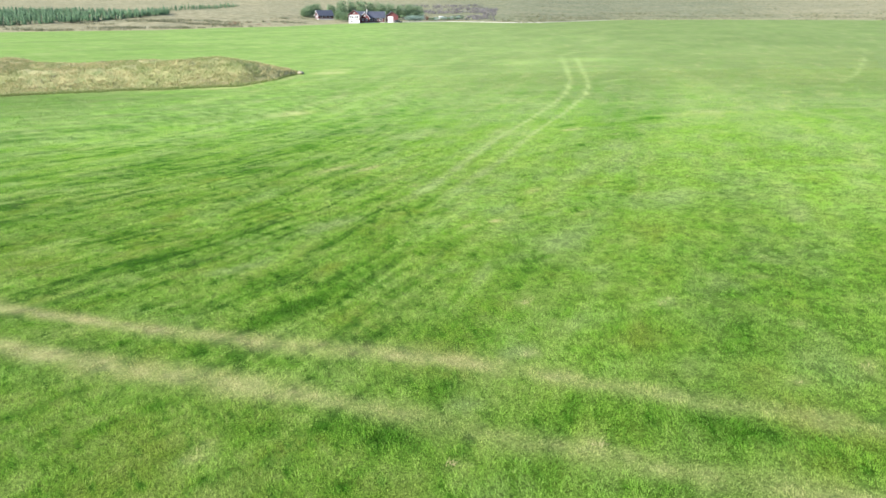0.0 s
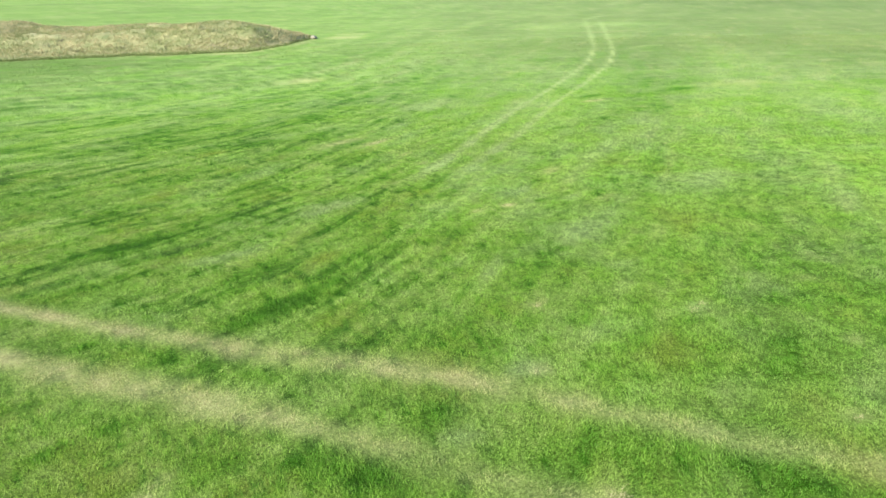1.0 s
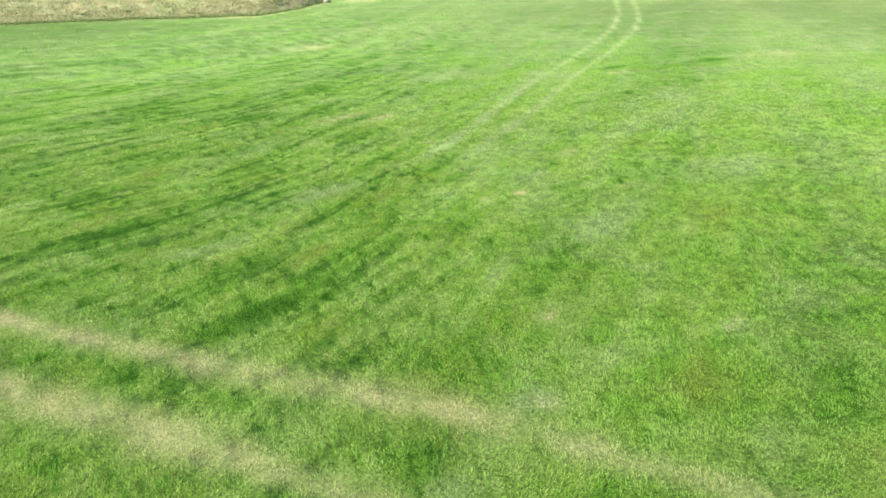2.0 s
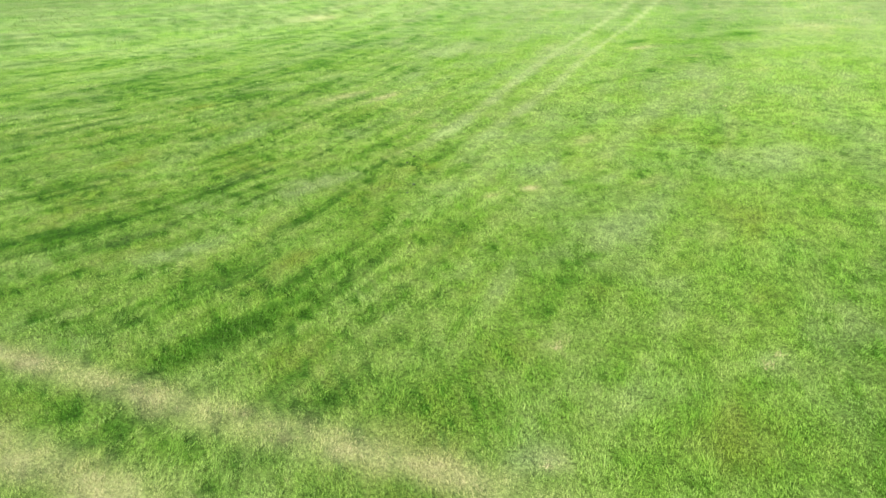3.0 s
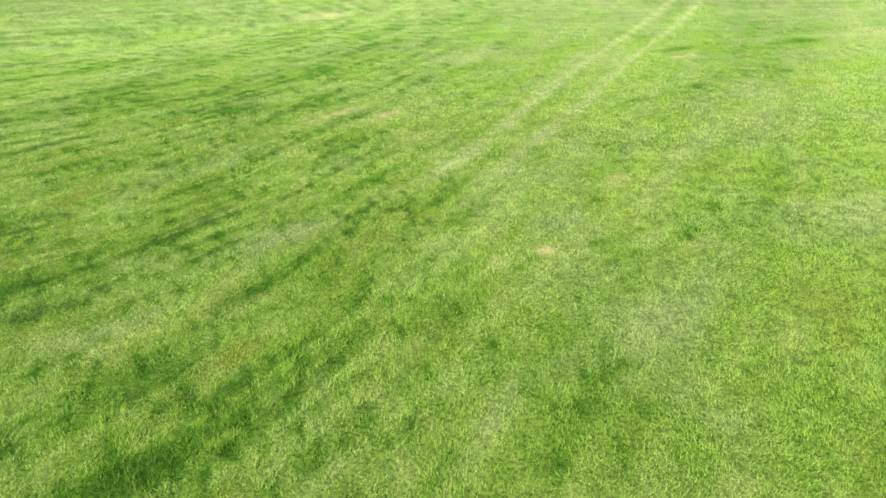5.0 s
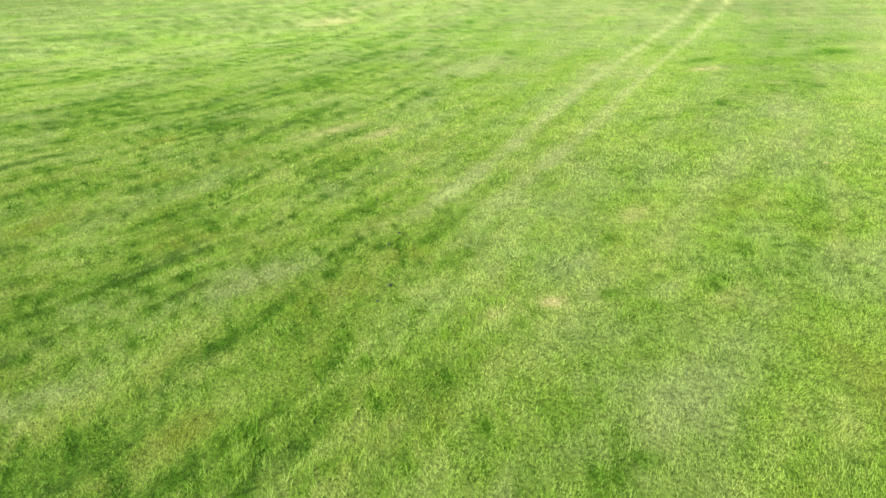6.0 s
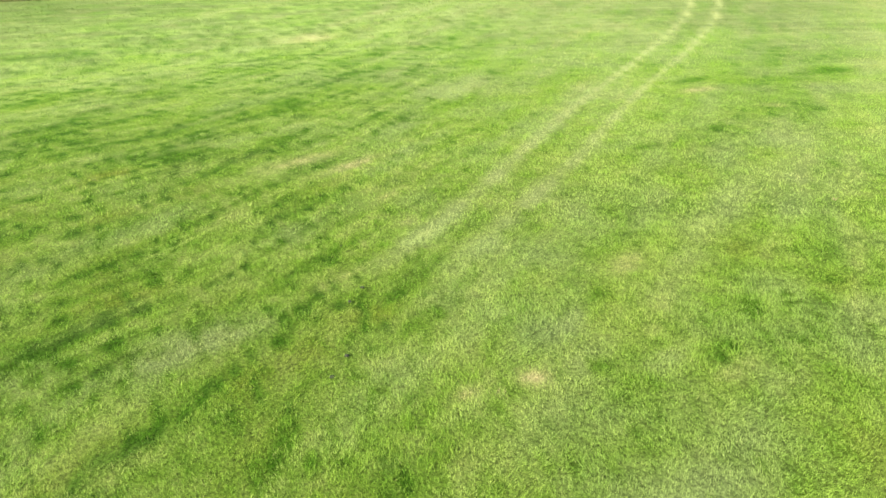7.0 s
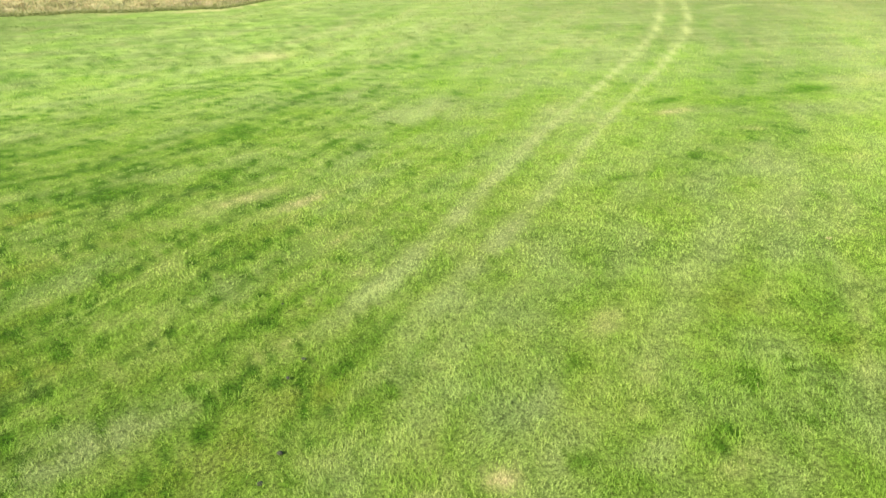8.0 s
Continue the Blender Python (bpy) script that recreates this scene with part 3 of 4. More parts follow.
tussocks("dry_bank_grass", "tall dry straw-coloured grass covering the bank", 24000, on_bank(lambda x, y, h: 0.15 + 0.85 * smooth(0.4, 0.62, wave(x / 5, y / 3, 101) + 0.25 * smooth(-30, -50, x) + 0.3 * smooth(-18, -13, x))), 0.21, M_DRY, 11, 7, 0.35)
tussocks("bank_weeds", "green and olive weeds growing among the bank's dry grass", 26000, on_bank(lambda x, y, h: 0.2 + 0.8 * smooth(0.45, 0.65, wave(x / 4, y / 3, 111) + 0.3 * smooth(-40, -18, x) - 0.35 * smooth(-17, -13, x))), 0.18, M_WEED, 12, 9, 0.35)



def at_foot(rng, count):
    fx, fy = zip(*BANK_FRONT)
    x = rng.uniform(-70, -10.8, count)
    y = np.interp(x, fx, fy) + 0.8 * (wave(x / 2.5, x * 0 + 1, 91) - 0.5) + rng.normal(0.1, 0.3, count)
    return x, y, land(x, y) + bank_height(x, y)


tussocks("dead_bank_stalks", "grey dead stalks and bare earth low on the bank", 9000, on_bank(lambda x, y, h: np.exp(-((x + 19.5) / 2.6) ** 2 - ((y - 80.2) / 1.1) ** 2) + 0.10 * smooth(0.62, 0.75, wave(x / 1.6, y / 1.6, 121))), 0.20, M_DEAD, 14, 8, 0.3)
tussocks("dark_bank_clumps", "scattered dark green clumps of weeds on the bank", 6000, on_bank(lambda x, y, h: smooth(0.66, 0.78, wave(x / 1.1, y / 1.1, 131)) * (1 - smooth(-20, -16, x))), 0.26, M_BUSH, 15, 10, 0.3)
tussocks("bank_foot_weeds", "rank green weeds along the foot of the bank", 4200, at_foot, 0.20, M_WEED, 13, 8, 0.2)

blades("meadow_grass", 1850000, "thick fresh green meadow grass, pale and flattened along wheel marks", (6.5, 30), 0.0078, 0.82, 1)
blades("meadow_grass", 740000, "fresh green meadow grass, worn along two winding wheel marks", (30, 46), 0.0145, 0.9, 4)
blades("meadow_grass", 420000, "green meadow grass with paler streaks, seen across the field", (46, 82), 0.03, 1.1, 2)
blades("meadow_grass", 190000, "green meadow grass further across the field", (82, 150), 0.07, 1.2, 3)

# ---- building helpers ----
def part(name, bm, material, parent, label="", m=None):
    """Links a bmesh as one mesh under a thing or a part."""
    data = bpy.data.meshes.new(name)
    bm.to_mesh(data)
    bm.free()
    data.materials.append(material)
    ob = new(name, data)
    ob.parent = parent
    if m is not None:
        ob.matrix_local = m
    return tagged(ob, label)


def thing(name, m, label, category, group=""):
    ob = new(name)
    ob.empty_display_size = 0.3
    ob.matrix_world = m
    return tagged(ob, label, category, group)


def standing(x, y, turn=0, sink=0.0):
    return pose(x, y, float(land(x, y)) - sink, 0, 0, turn)


def box(x0, y0, z0, x1, y1, z1, bevel=0.0, bm=None):
    bm = bm or bmesh.new()
    made = bmesh.ops.create_cube(bm, size=1, matrix=Matrix.Translation(((x0 + x1) / 2, (y0 + y1) / 2, (z0 + z1) / 2)) @ Matrix.Diagonal((x1 - x0, y1 - y0, z1 - z0, 1)))
    if bevel:
        edges = list({e for v in made["verts"] for e in v.link_edges})
        bmesh.ops.bevel(bm, geom=edges, offset=bevel, segments=1, affect="EDGES")
    return bm


def prism(outline, y0, y1):
    """A solid with that outline of x, z, from y0 to y1."""
    bm = bmesh.new()
    front = bm.faces.new([bm.verts.new((x, y0, z)) for x, z in outline])
    made = bmesh.ops.extrude_face_region(bm, geom=[front])
    bmesh.ops.translate(bm, vec=(0, y1 - y0, 0), verts=[v for v in made["geom"] if isinstance(v, bmesh.types.BMVert)])
    bmesh.ops.recalc_face_normals(bm, faces=bm.faces)
    return bm


def gable_roof(half, eaves, ridge, y0, y1, over, thick=0.16):
    """Both slopes of a roof whose ridge runs along y."""
    drop = (ridge - eaves) / half * over
    top = [(-half - over, eaves - drop + thick), (0, ridge + thick), (half + over, eaves - drop + thick)]
    low = [(half + over, eaves - drop), (0, ridge), (-half - over, eaves - drop)]
    return prism(top + low, y0 - over, y1 + over)


def window(parent, x, z, w, h, y, cross=True):
    """A window in a wall that faces -y."""
    f = bmesh.new()
    s = 0.11
    for a in ((x - w / 2 - s, z - s, x + w / 2 + s, z), (x - w / 2 - s, z + h, x + w / 2 + s, z + h + s), (x - w / 2 - s, z, x - w / 2, z + h), (x + w / 2, z, x + w / 2 + s, z + h)):
        box(a[0], y - 0.07, a[1], a[2], y + 0.02, a[3], bm=f)
    if cross:
        box(x - 0.04, y - 0.06, z, x + 0.04, y + 0.02, z + h, bm=f)
    win = part("window", f, M_WHITE, parent, "white-framed window")
    part("pane", box(x - w / 2, y - 0.03, z, x + w / 2, y + 0.01, z + h), M_GLASS, win)


def boards(parent, material, half, eaves, ridge, y, step=0.5):
    """Upright cover strips on a gable wall that faces -y."""
    bm = bmesh.new()
    x = -half + step / 2
    while x < half:
        top = eaves + (ridge - eaves) * (1 - abs(x) / half) - 0.06
        box(x - 0.03, y - 0.03, 0.05, x + 0.03, y + 0.01, top, bm=bm)
        x += step
    part("cover_strips", bm, material, parent)


def gabled(name, m, half, length, eaves, ridge, wall, label, base=M_CONCRETE, trim=M_WHITE):
    """A house with its gable to -y and the ridge along y."""
    h = thing(name, m, label, "house")
    part("wall", prism([(-half, 0.3), (half, 0.3), (half, eaves), (0, ridge), (-half, eaves)], 0, length), wall, h)
    part("plinth", box(-half - 0.05, -0.05, -1.2, half + 0.05, length + 0.05, 0.32), base, h)
    part("roof", gable_roof(half, eaves, ridge, 0, length, 0.45), M_ROOF, h, "dark sheet-metal roof")
    rake = bmesh.new()
    for sgn in (-1, 1):
        k = (ridge - eaves) / half
        run = half + 0.45
        r = prism([(0, ridge - 0.24), (sgn * run, ridge - k * run - 0.24), (sgn * run, ridge - k * run + 0.02), (0, ridge + 0.02)], -0.52, -0.455)
        tmp = bpy.data.meshes.new("tmp")
        r.to_mesh(tmp)
        r.free()
        rake.from_mesh(tmp)
        bpy.data.meshes.remove(tmp)
    part("bargeboard", rake, trim, h, "painted bargeboard")
    return h


# ---- the farm ----
wing = gabled("gabled_house", standing(-14.9, 380), 2.9, 9, 4.3, 6.6, M_RED, "two-storey gabled farmhouse, white below and red in the gable", trim=M_RED)
part("rendered_front", box(-2.82, -0.06, 0.3, 2.82, -0.003, 4.2), M_WHITE, wing, "white rendered front wall")
part("storey_band", box(-2.86, -0.12, 1.7, 2.86, -0.062, 1.95), M_MAROON, wing)
for wx in (-1.9, -0.65, 0.65, 1.9):
    window(wing, wx, 2.45, 0.75, 1.2, -0.065, True)
for wx in (-2.8, -1.28, 1.28, 2.8):
    part("post", box(wx - 0.08, -0.13, 1.96, wx + 0.08, -0.062, 4.2), M_RED, wing, "red painted post")
window(wing, -1.2, 0.7, 0.9, 0.6, -0.065, False)
window(wing, 0, 5.0, 0.5, 0.6, -0.0)

red_gable = gabled("red_gabled_house", standing(-9.6, 390), 2.5, 9, 2.8, 5.7, M_RED, "red board-clad house gable with white trim")
boards(red_gable, M_MAROON, 2.5, 2.8, 5.7, 0)
window(red_gable, -1.0, 1.1, 0.8, 1.1, -0.002)
window(red_gable, 1.0, 1.1, 0.8, 1.1, -0.002)
window(red_gable, 0, 3.5, 0.7, 0.8, -0.002)

long_house = gabled("long_red_house", standing(1.0, 400, 90), 3.2, 15, 2.8, 5.8, M_MAROON, "long dark red farmhouse under a dark metal roof")
for k in range(3):
    f = bmesh.new()
    y0 = 1.4 + 2.6 * k
    for a in ((y0 - 0.12, 1.0, y0 + 1.42, 1.12), (y0 - 0.12, 2.1, y0 + 1.42, 2.22), (y0 - 0.12, 1.12, y0, 2.1), (y0 + 1.3, 1.12, y0 + 1.42, 2.1)):
        box(-3.28, a[0], a[1], -3.19, a[2], a[3], bm=f)
    win = part("window", f, M_WHITE, long_house, "white-framed window")
    part("pane", box(-3.23, y0, 1.12, -3.19, y0 + 1.3, 2.1), M_GLASS, win)
chimney = part("chimney", box(-1.2, 9.3, 3.6, -0.7, 9.8, 7.0, 0.04), M_CONCRETE, long_house, "tall pale chimney")
part("cap", box(-1.26, 9.24, 7.0, -0.64, 9.86, 7.1, 0.02), M_CONCRETE, chimney)

garage = gabled("garage", standing(5.2, 398), 3.3, 8, 3.7, 5.7, M_RED, "red gabled garage with a wide white door", trim=M_MAROON)
boards(garage, M_MAROON, 3.3, 3.7, 5.7, 0)
door = part("garage_door", box(-2.3, -0.09, 0.05, 0.6, -0.035, 3.2, 0.02), M_WHITE, garage, "white panelled garage door")
for k in range(4):
    part("panel", box(-2.2, -0.12, 0.15 + 0.76 * k, 0.5, -0.092, 0.8 + 0.76 * k, 0.01), M_WHITE, door)
part("handle", box(-1.0, -0.17, 1.0, -0.7, -0.122, 1.05, 0.01), M_STEEL, door, "steel handle")

cabin = gabled("cabin", standing(-38.2, 424.5, -62), 2.6, 9.2, 2.2, 4.9, M_MAROON, "small dark red cabin with a dark roof and white trim")
window(cabin, -1.0, 1.0, 0.7, 0.9, -0.002)
window(cabin, 1.0, 1.0, 0.7, 0.9, -0.002)
for k in range(3):
    y0 = 1.2 + 2.7 * k
    f = box(2.59, y0, 0.9, 2.68, y0 + 1.2, 1.8)
    win = part("window", f, M_WHITE, cabin, "white-framed window")
    part("pane", box(2.66, y0 + 0.12, 1.0, 2.70, y0 + 1.08, 1.7), M_GLASS, win)


def car(m):
    c = thing("car", m, "dark parked estate car beside the garage", "car")
    part("body", prism([(-2.1, 0.35), (2.1, 0.35), (2.15, 0.75), (1.9, 0.92), (-2.05, 0.95), (-2.15, 0.6)], -0.85, 0.85), M_CAR, c)
    cab = part("cabin", prism([(-1.95, 0.95), (1.0, 0.93), (0.45, 1.42), (-1.7, 1.48)], -0.72, 0.72), M_GLASS, c, "dark glazed cabin")
    part("roof", box(-1.65, -0.70, 1.47, 0.42, 0.70, 1.53, 0.02), M_CAR, cab)
    for x in (-1.3, 1.35):
        for y in (-0.8, 0.8):
            bm = bmesh.new()
            bmesh.ops.create_cone(bm, cap_ends=True, segments=16, radius1=0.33, radius2=0.33, depth=0.2, matrix=pose(x, y, 0.33, 90))
            wheel = part("tyre", bm, M_TYRE, c)
            bm = bmesh.new()
            bmesh.ops.create_cone(bm, cap_ends=True, segments=12, radius1=0.2, radius2=0.2, depth=0.22, matrix=pose(x, y, 0.33, 90))
            part("rim", bm, M_STEEL, wheel, "steel rim")
    for y in (-0.6, 0.6):
        part("headlight", box(2.08, y - 0.15, 0.62, 2.17, y + 0.15, 0.76, 0.02), M_GLASS, c)
    part("bumper", box(2.1, -0.8, 0.34, 2.22, 0.8, 0.5, 0.02), M_CAR, c)


car(standing(8.4, 395.0, 12))

# a small white trailer by the shrubs
tr = thing("trailer", standing(37.5, 462, 20), "small white box trailer standing beside shrubs", "trailer")
part("body", box(-1.4, -0.9, 0.55, 1.4, 0.9, 2.2, 0.08), M_WHITE, tr)
part("drawbar", box(1.4, -0.06, 0.5, 2.5, 0.06, 0.6, 0.01), M_STEEL, tr)
for y in (-0.95, 0.95):
    bm = bmesh.new()
    bmesh.ops.create_cone(bm, cap_ends=True, segments=14, radius1=0.32, radius2=0.32, depth=0.2, matrix=pose(0, y, 0.32, 90))
    part("tyre", bm, M_TYRE, tr)


# ---- the gravel track past the far edge of the field ----
tt = np.linspace(-1.5, 17.5, 90)
mid = edge(tt) + 5.5 + 1.2 * np.sin(tt * 1.3)
ring = []
for off in (-1.7, -1.5, 0.0, 1.5, 1.7):
    rx, ry = HUB[0] + (mid + off) * np.sin(np.radians(tt)), HUB[1] + (mid + off) * np.cos(np.radians(tt))
    ring.append(np.stack([rx, ry, land(rx, ry) + (0.16 if abs(off) < 1.6 else -0.1)], 1))
pts = np.stack(ring, 1).reshape(-1, 3)
a, k = np.meshgrid(np.arange(89), np.arange(4), indexing="ij")
quads = np.stack([a * 5 + k, a * 5 + k + 1, (a + 1) * 5 + k + 1, (a + 1) * 5 + k], -1).reshape(-1, 4)[:, ::-1]
tagged(new("road", quick_mesh("road", pts, quads, M_GRAVEL, 4)), "pale gravel farm track along the far field edge", "road", kind="structure")


# ---- trees and shrubs ----
def limb(bm, a, b, ra, rb, sides=6):
    way = b - a
    turn = way.to_track_quat("Z", "Y").to_matrix().to_4x4()
    rings = []
    for p, r in ((a, ra), (b, rb)):
        rings.append([bm.verts.new(p + turn @ Vector((r * math.cos(k * 2 * math.pi / sides), r * math.sin(k * 2 * math.pi / sides), 0))) for k in range(sides)])
    for k in range(sides):
        bm.faces.new((rings[0][k], rings[0][(k + 1) % sides], rings[1][(k + 1) % sides], rings[1][k]))


def leaves(bm, rng, centre, spread, count, size):
    for _ in range(count):
        v = Vector((rng.gauss(0, 1), rng.gauss(0, 1), rng.gauss(0, 1)))
        p = centre + Vector((v.x * spread.x, v.y * spread.y, v.z * spread.z)) * 0.5
        a = Vector((rng.uniform(-1, 1), rng.uniform(-1, 1), rng.uniform(-1, 1))).normalized() * size * rng.uniform(0.6, 1.3)
        b = a.orthogonal().normalized() * size * rng.uniform(0.35, 0.7)
        bm.faces.new([bm.verts.new(q) for q in (p - a, p - b, p + a, p + b)])


def broadleaf(name, m, height, width, label, leaf, seed, dense=1.0, category="tree"):
    rng = random.Random(seed)
    t = thing(name, m, label, category)
    wood, crown = bmesh.new(), bmesh.new()
    fork = Vector((rng.uniform(-0.2, 0.2), rng.uniform(-0.2, 0.2), height * 0.14))
    limb(wood, Vector((0, 0, -0.2)), fork, height * 0.022, height * 0.016)
    for k in range(15):
        a = k * 2.4 + rng.uniform(-0.4, 0.4)
        up = 0.22 + 0.72 * k / 14 + rng.uniform(-0.05, 0.05)
        out = width * 0.5 * (1.15 - up) * rng.uniform(0.7, 1.2) + width * 0.08
        tip = Vector((math.cos(a) * out, math.sin(a) * out, height * up))
        limb(wood, fork, tip, height * 0.011, height * 0.003, 5)
        leaves(crown, rng, tip, Vector((width * 0.26, width * 0.26, height * 0.16)), int(95 * dense), height * 0.028 + 0.1)
        leaves(crown, rng, (tip + fork) / 2 + Vector((0, 0, height * 0.05)), Vector((width * 0.22, width * 0.22, height * 0.13)), int(60 * dense), height * 0.028 + 0.1)
    part("trunk", wood, M_BARK, t)
    part("crown", crown, leaf, t)
    return t


def shrub(name, m, height, width, label, leaf, seed, count=220):
    rng = random.Random(seed)
    t = thing(name, m, label, "shrub")
    wood, crown = bmesh.new(), bmesh.new()
    for k in range(7):
        a = k * 2.4 + rng.uniform(-0.3, 0.3)
        out = width * 0.5 * rng.uniform(0.2, 0.8)
        tip = Vector((math.cos(a) * out, math.sin(a) * out, height * rng.uniform(0.45, 0.85)))
        limb(wood, Vector((0, 0, -0.1)), tip, 0.05, 0.015, 5)
        leaves(crown, rng, tip - Vector((0, 0, height * 0.1)), Vector((width * 0.3, width * 0.3, height * 0.3)), count // 7, 0.26)
    part("stems", wood, M_BARK, t)
    part("foliage", crown, leaf, t)
    return t


for k, (x, y, h, w) in enumerate([(-43.5, 436, 6.5, 6), (-39.5, 440, 7.5, 6.5), (-31, 442, 7, 6), (-25, 446, 9, 7), (-19, 452, 9.5, 7.5), (-13, 450, 10, 8), (-7, 454, 9.5, 7.5),
                                  (-1, 452, 9.5, 8), (5, 456, 9, 8), (11, 458, 8.5, 7.5), (17, 462, 9, 8), (23, 466, 8, 7.5)]):
    broadleaf("birch_tree", standing(x, y), h, w, "dense dark green birch sheltering the farm", M_LEAF, 40 + k)
for k, (x, y, h, w) in enumerate([(-24.5, 415, 5.2, 4.6), (-21.0, 412, 4.6, 4.0), (-45.5, 430, 5, 5)]):
    broadleaf("bush_tree", standing(x, y), h, w, "rounded green bush tree between the farm buildings", M_LEAF, 60 + k, 1.2)
for k, (x, y, h, w) in enumerate([(16.0, 428, 3.4, 4.5), (19.5, 430, 3.7, 5.0), (22.5, 431, 3.2, 4.5)]):
    shrub("willow_shrub", standing(x, y), h + 0.5, w + 0.8, "blue-grey willow shrub beside the farm", M_WILLOW, 70 + k, 900)
for k, (x, y, h, w) in enumerate([(26.5, 445, 3.6, 2.6), (27.8, 447, 2.6, 2.2)]):
    shrub("rusty_shrub", standing(x, y), h, w, "dark rust-brown shrub by the field edge", M_BROWN, 80 + k, 260)
for k in range(9):
    rng = random.Random(90 + k)
    shrub("field_edge_shrub", standing(31 + 2.4 * k + rng.uniform(-0.6, 0.6), 446 + 1.1 * k), rng.uniform(2.0, 3.2), rng.uniform(3, 4.4), "low grey-green shrub at the edge of the field", M_WILLOW if k % 2 else M_LEAF, 100 + k, 240)


def conifer_parts(height, seed, tiers=8, twigs=9):
    """Trunk and crown of a young spruce, as two bmeshes."""
    rng = random.Random(seed)
    wood, crown = bmesh.new(), bmesh.new()
    limb(wood, Vector((0, 0, -0.2)), Vector((0, 0, height * 0.95)), height * 0.02, 0.01, 5)
    for k in range(tiers):
        z = height * (0.06 + 0.88 * k / tiers)
        reach = height * 0.27 * (1 - k / tiers) + 0.08
        for j in range(twigs):
            a = j * 6.3 / twigs + k * 1.1 + rng.uniform(-0.25, 0.25)
            r = reach * rng.uniform(0.7, 1.2)
            tip = Vector((math.cos(a) * r, math.sin(a) * r, z - 0.12 * r + rng.uniform(-0.05, 0.05)))
            root = Vector((0, 0, z + height * 0.09))
            s = Vector((-math.sin(a), math.cos(a), 0)) * r * 0.33
            mid = root.lerp(tip, 0.6)
            crown.faces.new([crown.verts.new(q) for q in (root, mid + s - Vector((0, 0, 0.1)), tip, mid - s - Vector((0, 0, 0.1)))])
    limb(crown, Vector((0, 0, height * 0.88)), Vector((0, 0, height * 1.04)), 0.07, 0.01, 4)
    return wood, crown


def spruce_reach(y):
    return np.interp(y, [290, 295, 329, 365, 385, 402, 416, 440, 500, 560], [-156, -149, -131, -119, -113, -113, -118, -120, -109, -103])


kinds = []
for k, h in enumerate((3.6, 4.4, 3.0)):
    t = thing("spruce", standing(-148 - 3 * k, 301 + 2 * k), "young dark green spruce at the plantation's edge", "tree", "young spruces along the plantation")
    wood, crown = conifer_parts(h, 120 + k)
    part("trunk", wood, M_BARK, t)
    part("crown", crown, M_NEEDLE, t)
    kinds.append(t)
rng = random.Random(5)
for k in range(90):
    y = 294 + 108 * (k / 90)
    x = float(spruce_reach(y)) - rng.uniform(0.0, 4.5)
    copy_thing(kinds[k % 3], standing(x, y, rng.uniform(0, 360)))

# the plantation behind its edge, too many to count
rng_n = np.random.default_rng(77)
wood, crown = conifer_parts(1.0, 131, 6, 7)
wood.free()
bmesh.ops.triangulate(crown, faces=crown.faces)
crown.verts.index_update()
tv = np.array([v.co[:] for v in crown.verts])
tf = np.array([[v.index for v in f.verts] for f in crown.faces])
crown.free()
cy, cx = np.meshgrid(np.arange(297, 560, 2.9), np.arange(-250, -100, 2.3), indexing="ij")
cx, cy = cx.ravel() + rng_n.uniform(-1, 1, cx.size), cy.ravel() + rng_n.uniform(-1.2, 1.2, cy.size)
inward = spruce_reach(cy) - cx
strip = 16 + 200 * (1 - smooth(402, 412, cy + 8 * wave(cx / 14, cy / 14, 151)))
good = (inward > 1) & (inward < strip) & (cx > -0.62 * cy - 14) & (rng_n.uniform(0, 1, cx.size) < np.where(cy > 412, 0.35, 0.55 + 0.4 * smooth(0, 25, inward)))
cx, cy = cx[good], cy[good]
size = rng_n.uniform(1.4, 3.1, len(cx))
spin = rng_n.uniform(0, 6.28, len(cx))
px = cx[:, None] + size[:, None] * (tv[None, :, 0] * np.cos(spin)[:, None] - tv[None, :, 1] * np.sin(spin)[:, None])
py = cy[:, None] + size[:, None] * (tv[None, :, 0] * np.sin(spin)[:, None] + tv[None, :, 1] * np.cos(spin)[:, None])
pz = land(cx, cy)[:, None] + size[:, None] * tv[None, :, 2]
faces = (tf[None] + (np.arange(len(cx)) * len(tv))[:, None, None]).reshape(-1, 3)
me = quick_mesh("spruce_plantation", np.stack([px.ravel(), py.ravel(), pz.ravel()], 1), faces, M_NEEDLE)
tagged(new("spruce_plantation", me), "dense plantation of young green spruces on the heath slope", "trees", kind="stuff")


def heath_spots(seed, spread):
    def place(rng, count):
        px, r = rng.uniform(-40, 44, count), rng.uniform(0, 1, count)
        near, far, lo, hi = spread(px)
        r = edge(px) + near + (far - near) * r
        x, y = HUB[0] + r * np.sin(np.radians(px)), HUB[1] + r * np.cos(np.radians(px))
        good = (px > lo) & (px < hi) & (wave(x / 26, y / 10, seed) > 0.545)
        x, y = x[good], y[good]
        return x, y, land(x, y)
    return place


tussocks("heath_brush", "low brown and olive brush scattered over the heath", 12000, heath_spots(201, lambda p: (4, 90, -36, -6)), 0.85, M_BUSH, 21, 12, 1.0)
tussocks("rusty_heath_brush", "rust-brown low brush along the heath edge", 500, heath_spots(207, lambda p: (18, 60, -12, -7.5)), 0.9, M_BROWN, 22, 12, 0.8)
tussocks("grey_scrub", "bare grey scrub covering the slope behind the farm", 14000, heath_spots(213, lambda p: (45, 260, 1.2, 8.8)), 1.6, M_SCRUB, 23, 12, 1.4)
tussocks("heath_brush", "dark low brush along the foot of the far slope", 7000, heath_spots(219, lambda p: (3, 110, 9, 40)), 0.9, M_BUSH, 24, 12, 1.0)
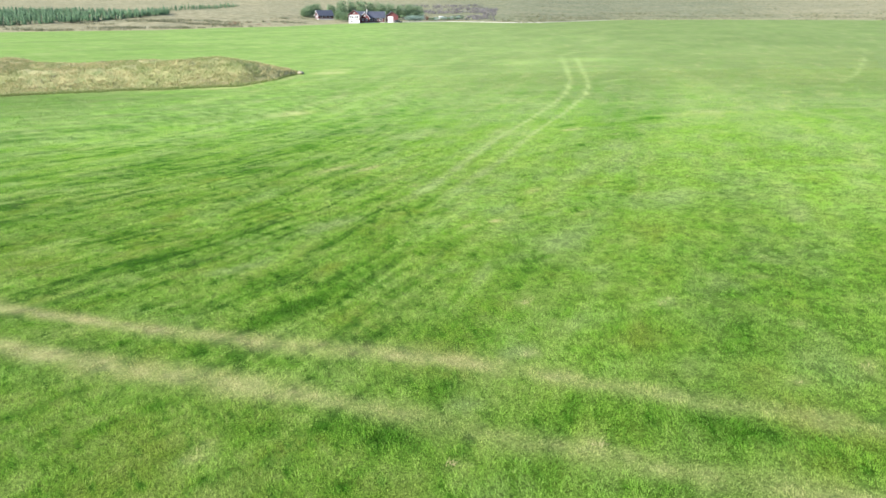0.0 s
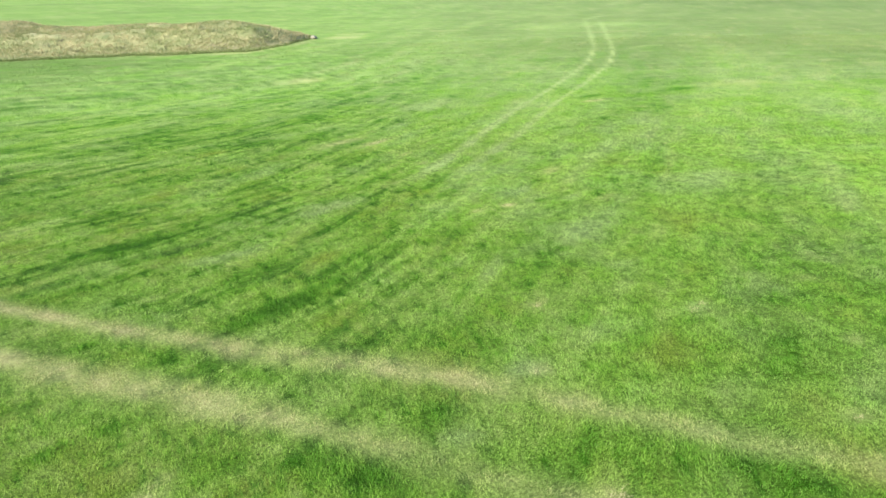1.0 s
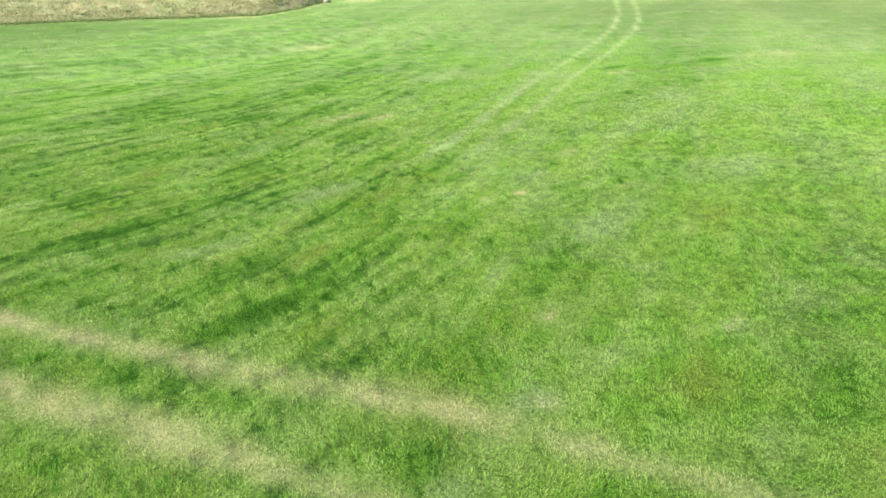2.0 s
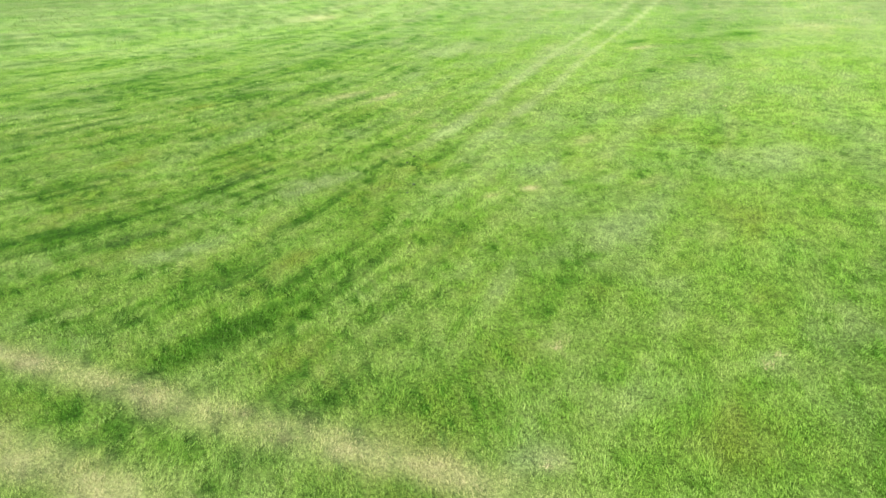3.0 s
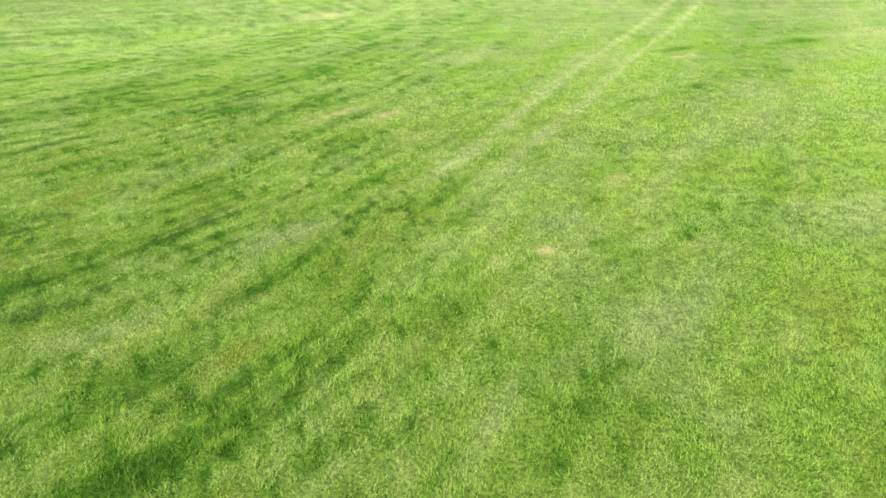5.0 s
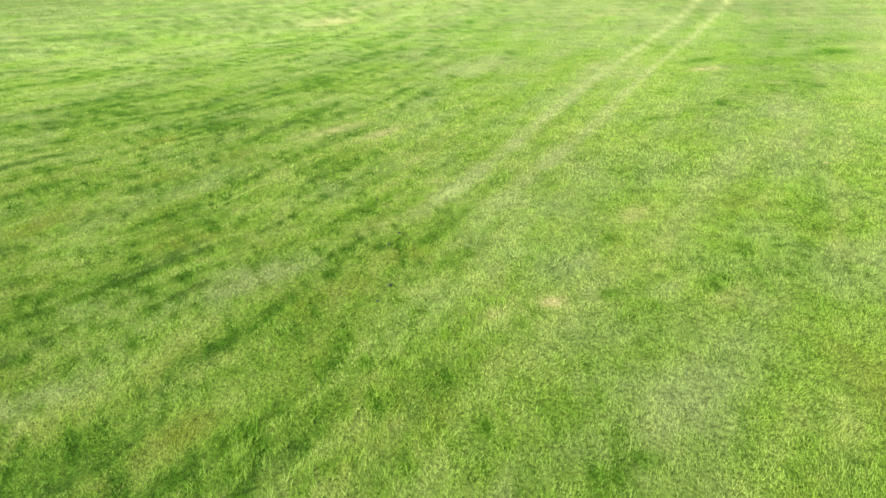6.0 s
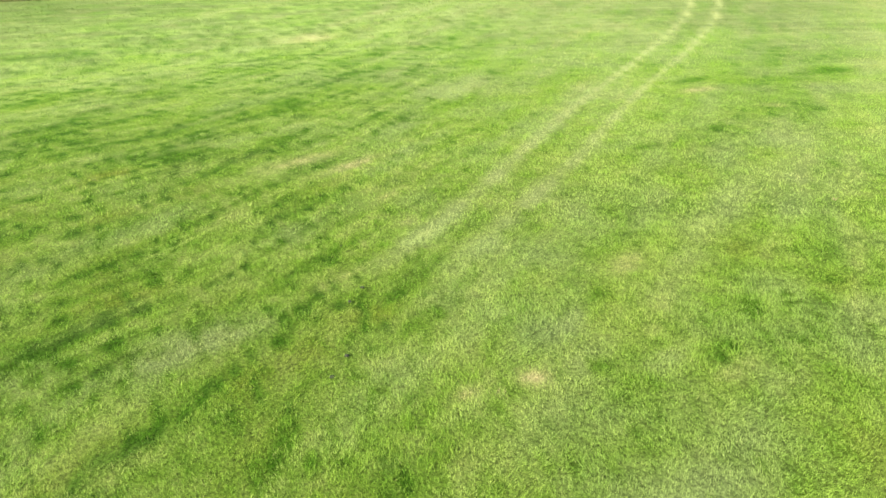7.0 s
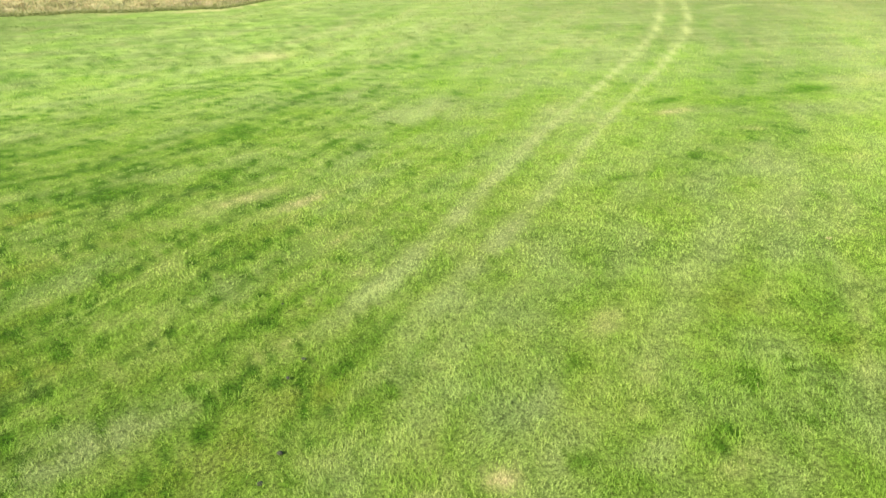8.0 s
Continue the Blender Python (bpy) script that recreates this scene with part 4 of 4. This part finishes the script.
tussocks("slope_scrub", "sparse olive-brown scrub on the far slope", 3500, heath_spots(223, lambda p: (40, 420, 12, 42)), 1.0, M_BUSH, 25, 10, 1.2)


# ---- small things in the grass ----
def stone(x, y, size, label, seed, material=M_STONE, name="stone", category="stone", lift=0.0):
    rng = random.Random(seed)
    bm = bmesh.new()
    bmesh.ops.create_icosphere(bm, subdivisions=3, radius=1)
    off = Vector((rng.uniform(0, 50), rng.uniform(0, 50), rng.uniform(0, 50)))
    for v in bm.verts:
        k = 1 + 0.35 * noise.noise(v.co * 1.3 + off) + 0.12 * noise.noise(v.co * 4 + off)
        v.co = Vector((v.co.x * size[0] * k, v.co.y * size[1] * k, v.co.z * size[2] * k))
    data = bpy.data.meshes.new(name)
    bm.to_mesh(data)
    bm.free()
    data.materials.append(material)
    ob = new(name, data)
    ob.matrix_world = pose(x, y, float(land(x, y)) + size[2] * 0.35 + lift, 0, 0, rng.uniform(0, 360))
    tagged(ob, label, category)


# The first stone is added in place of the pale dry tuft there.
stone(-10.6, 90.2, (0.9, 0.4, 0.24), "pale boulder shape standing in for a dry tuft at the end of the bank", 1)
stone(-11.6, 89.3, (0.5, 0.3, 0.2), "small pale stone at the foot of the bank", 2)
# Added dark lumps in place of small shaded holes between the blades.
for k, (x, y, s) in enumerate([(0.43, 26.46, 0.04), (0.6, 27.02, 0.045), (0.7, 24.6, 0.045), (0.55, 24.0, 0.05), (-0.25, 29.1, 0.035)]):
    stone(x, y, (s, s * 0.8, s * 0.45), "added dark lump standing in for a shaded hole in lush grass", 20 + k, M_GRASS_HOLE, "grass_hole_lump", "soil", 0.02)


def dry_tuft(x, y, size, seed, label):
    rng = random.Random(seed)
    bm = bmesh.new()
    for k in range(30):
        a, l = rng.uniform(0, 6.28), 0.6 * size * rng.uniform(0.5, 1.2)
        root = Vector((rng.gauss(0, size * 0.25), rng.gauss(0, size * 0.2), 0.02))
        tip = root + Vector((math.cos(a) * l * 0.8, math.sin(a) * l * 0.8, l * rng.uniform(0.25, 0.7)))
        s = Vector((-math.sin(a), math.cos(a), 0)) * 0.004
        bm.faces.new([bm.verts.new(q) for q in (root - s, root + s, tip)])
    data = bpy.data.meshes.new("dry_grass_tuft")
    bm.to_mesh(data)
    bm.free()
    data.materials.append(M_DRY)
    ob = new("dry_grass_tuft", data)
    ob.matrix_world = standing(x, y)
    tagged(ob, label, "grass tuft", "dry tufts in the field")


for k, (x, y, s) in enumerate([(7.05, 15.48, 0.30), (7.4, 15.8, 0.18), (3.04, 13.42, 0.2), (3.67, 9.84, 0.25), (0.99, 9.69, 0.2), (9.93, 11.65, 0.28), (8.26, 11.24, 0.22), (3.6, 16.33, 0.18),
                               (3.45, 23.5, 0.2), (2.85, 23.5, 0.16), (13.4, 28.5, 0.16), (12.0, 31.0, 0.14)]):
    dry_tuft(x, y, s, 300 + k, "bleached dry grass tuft among the green blades")
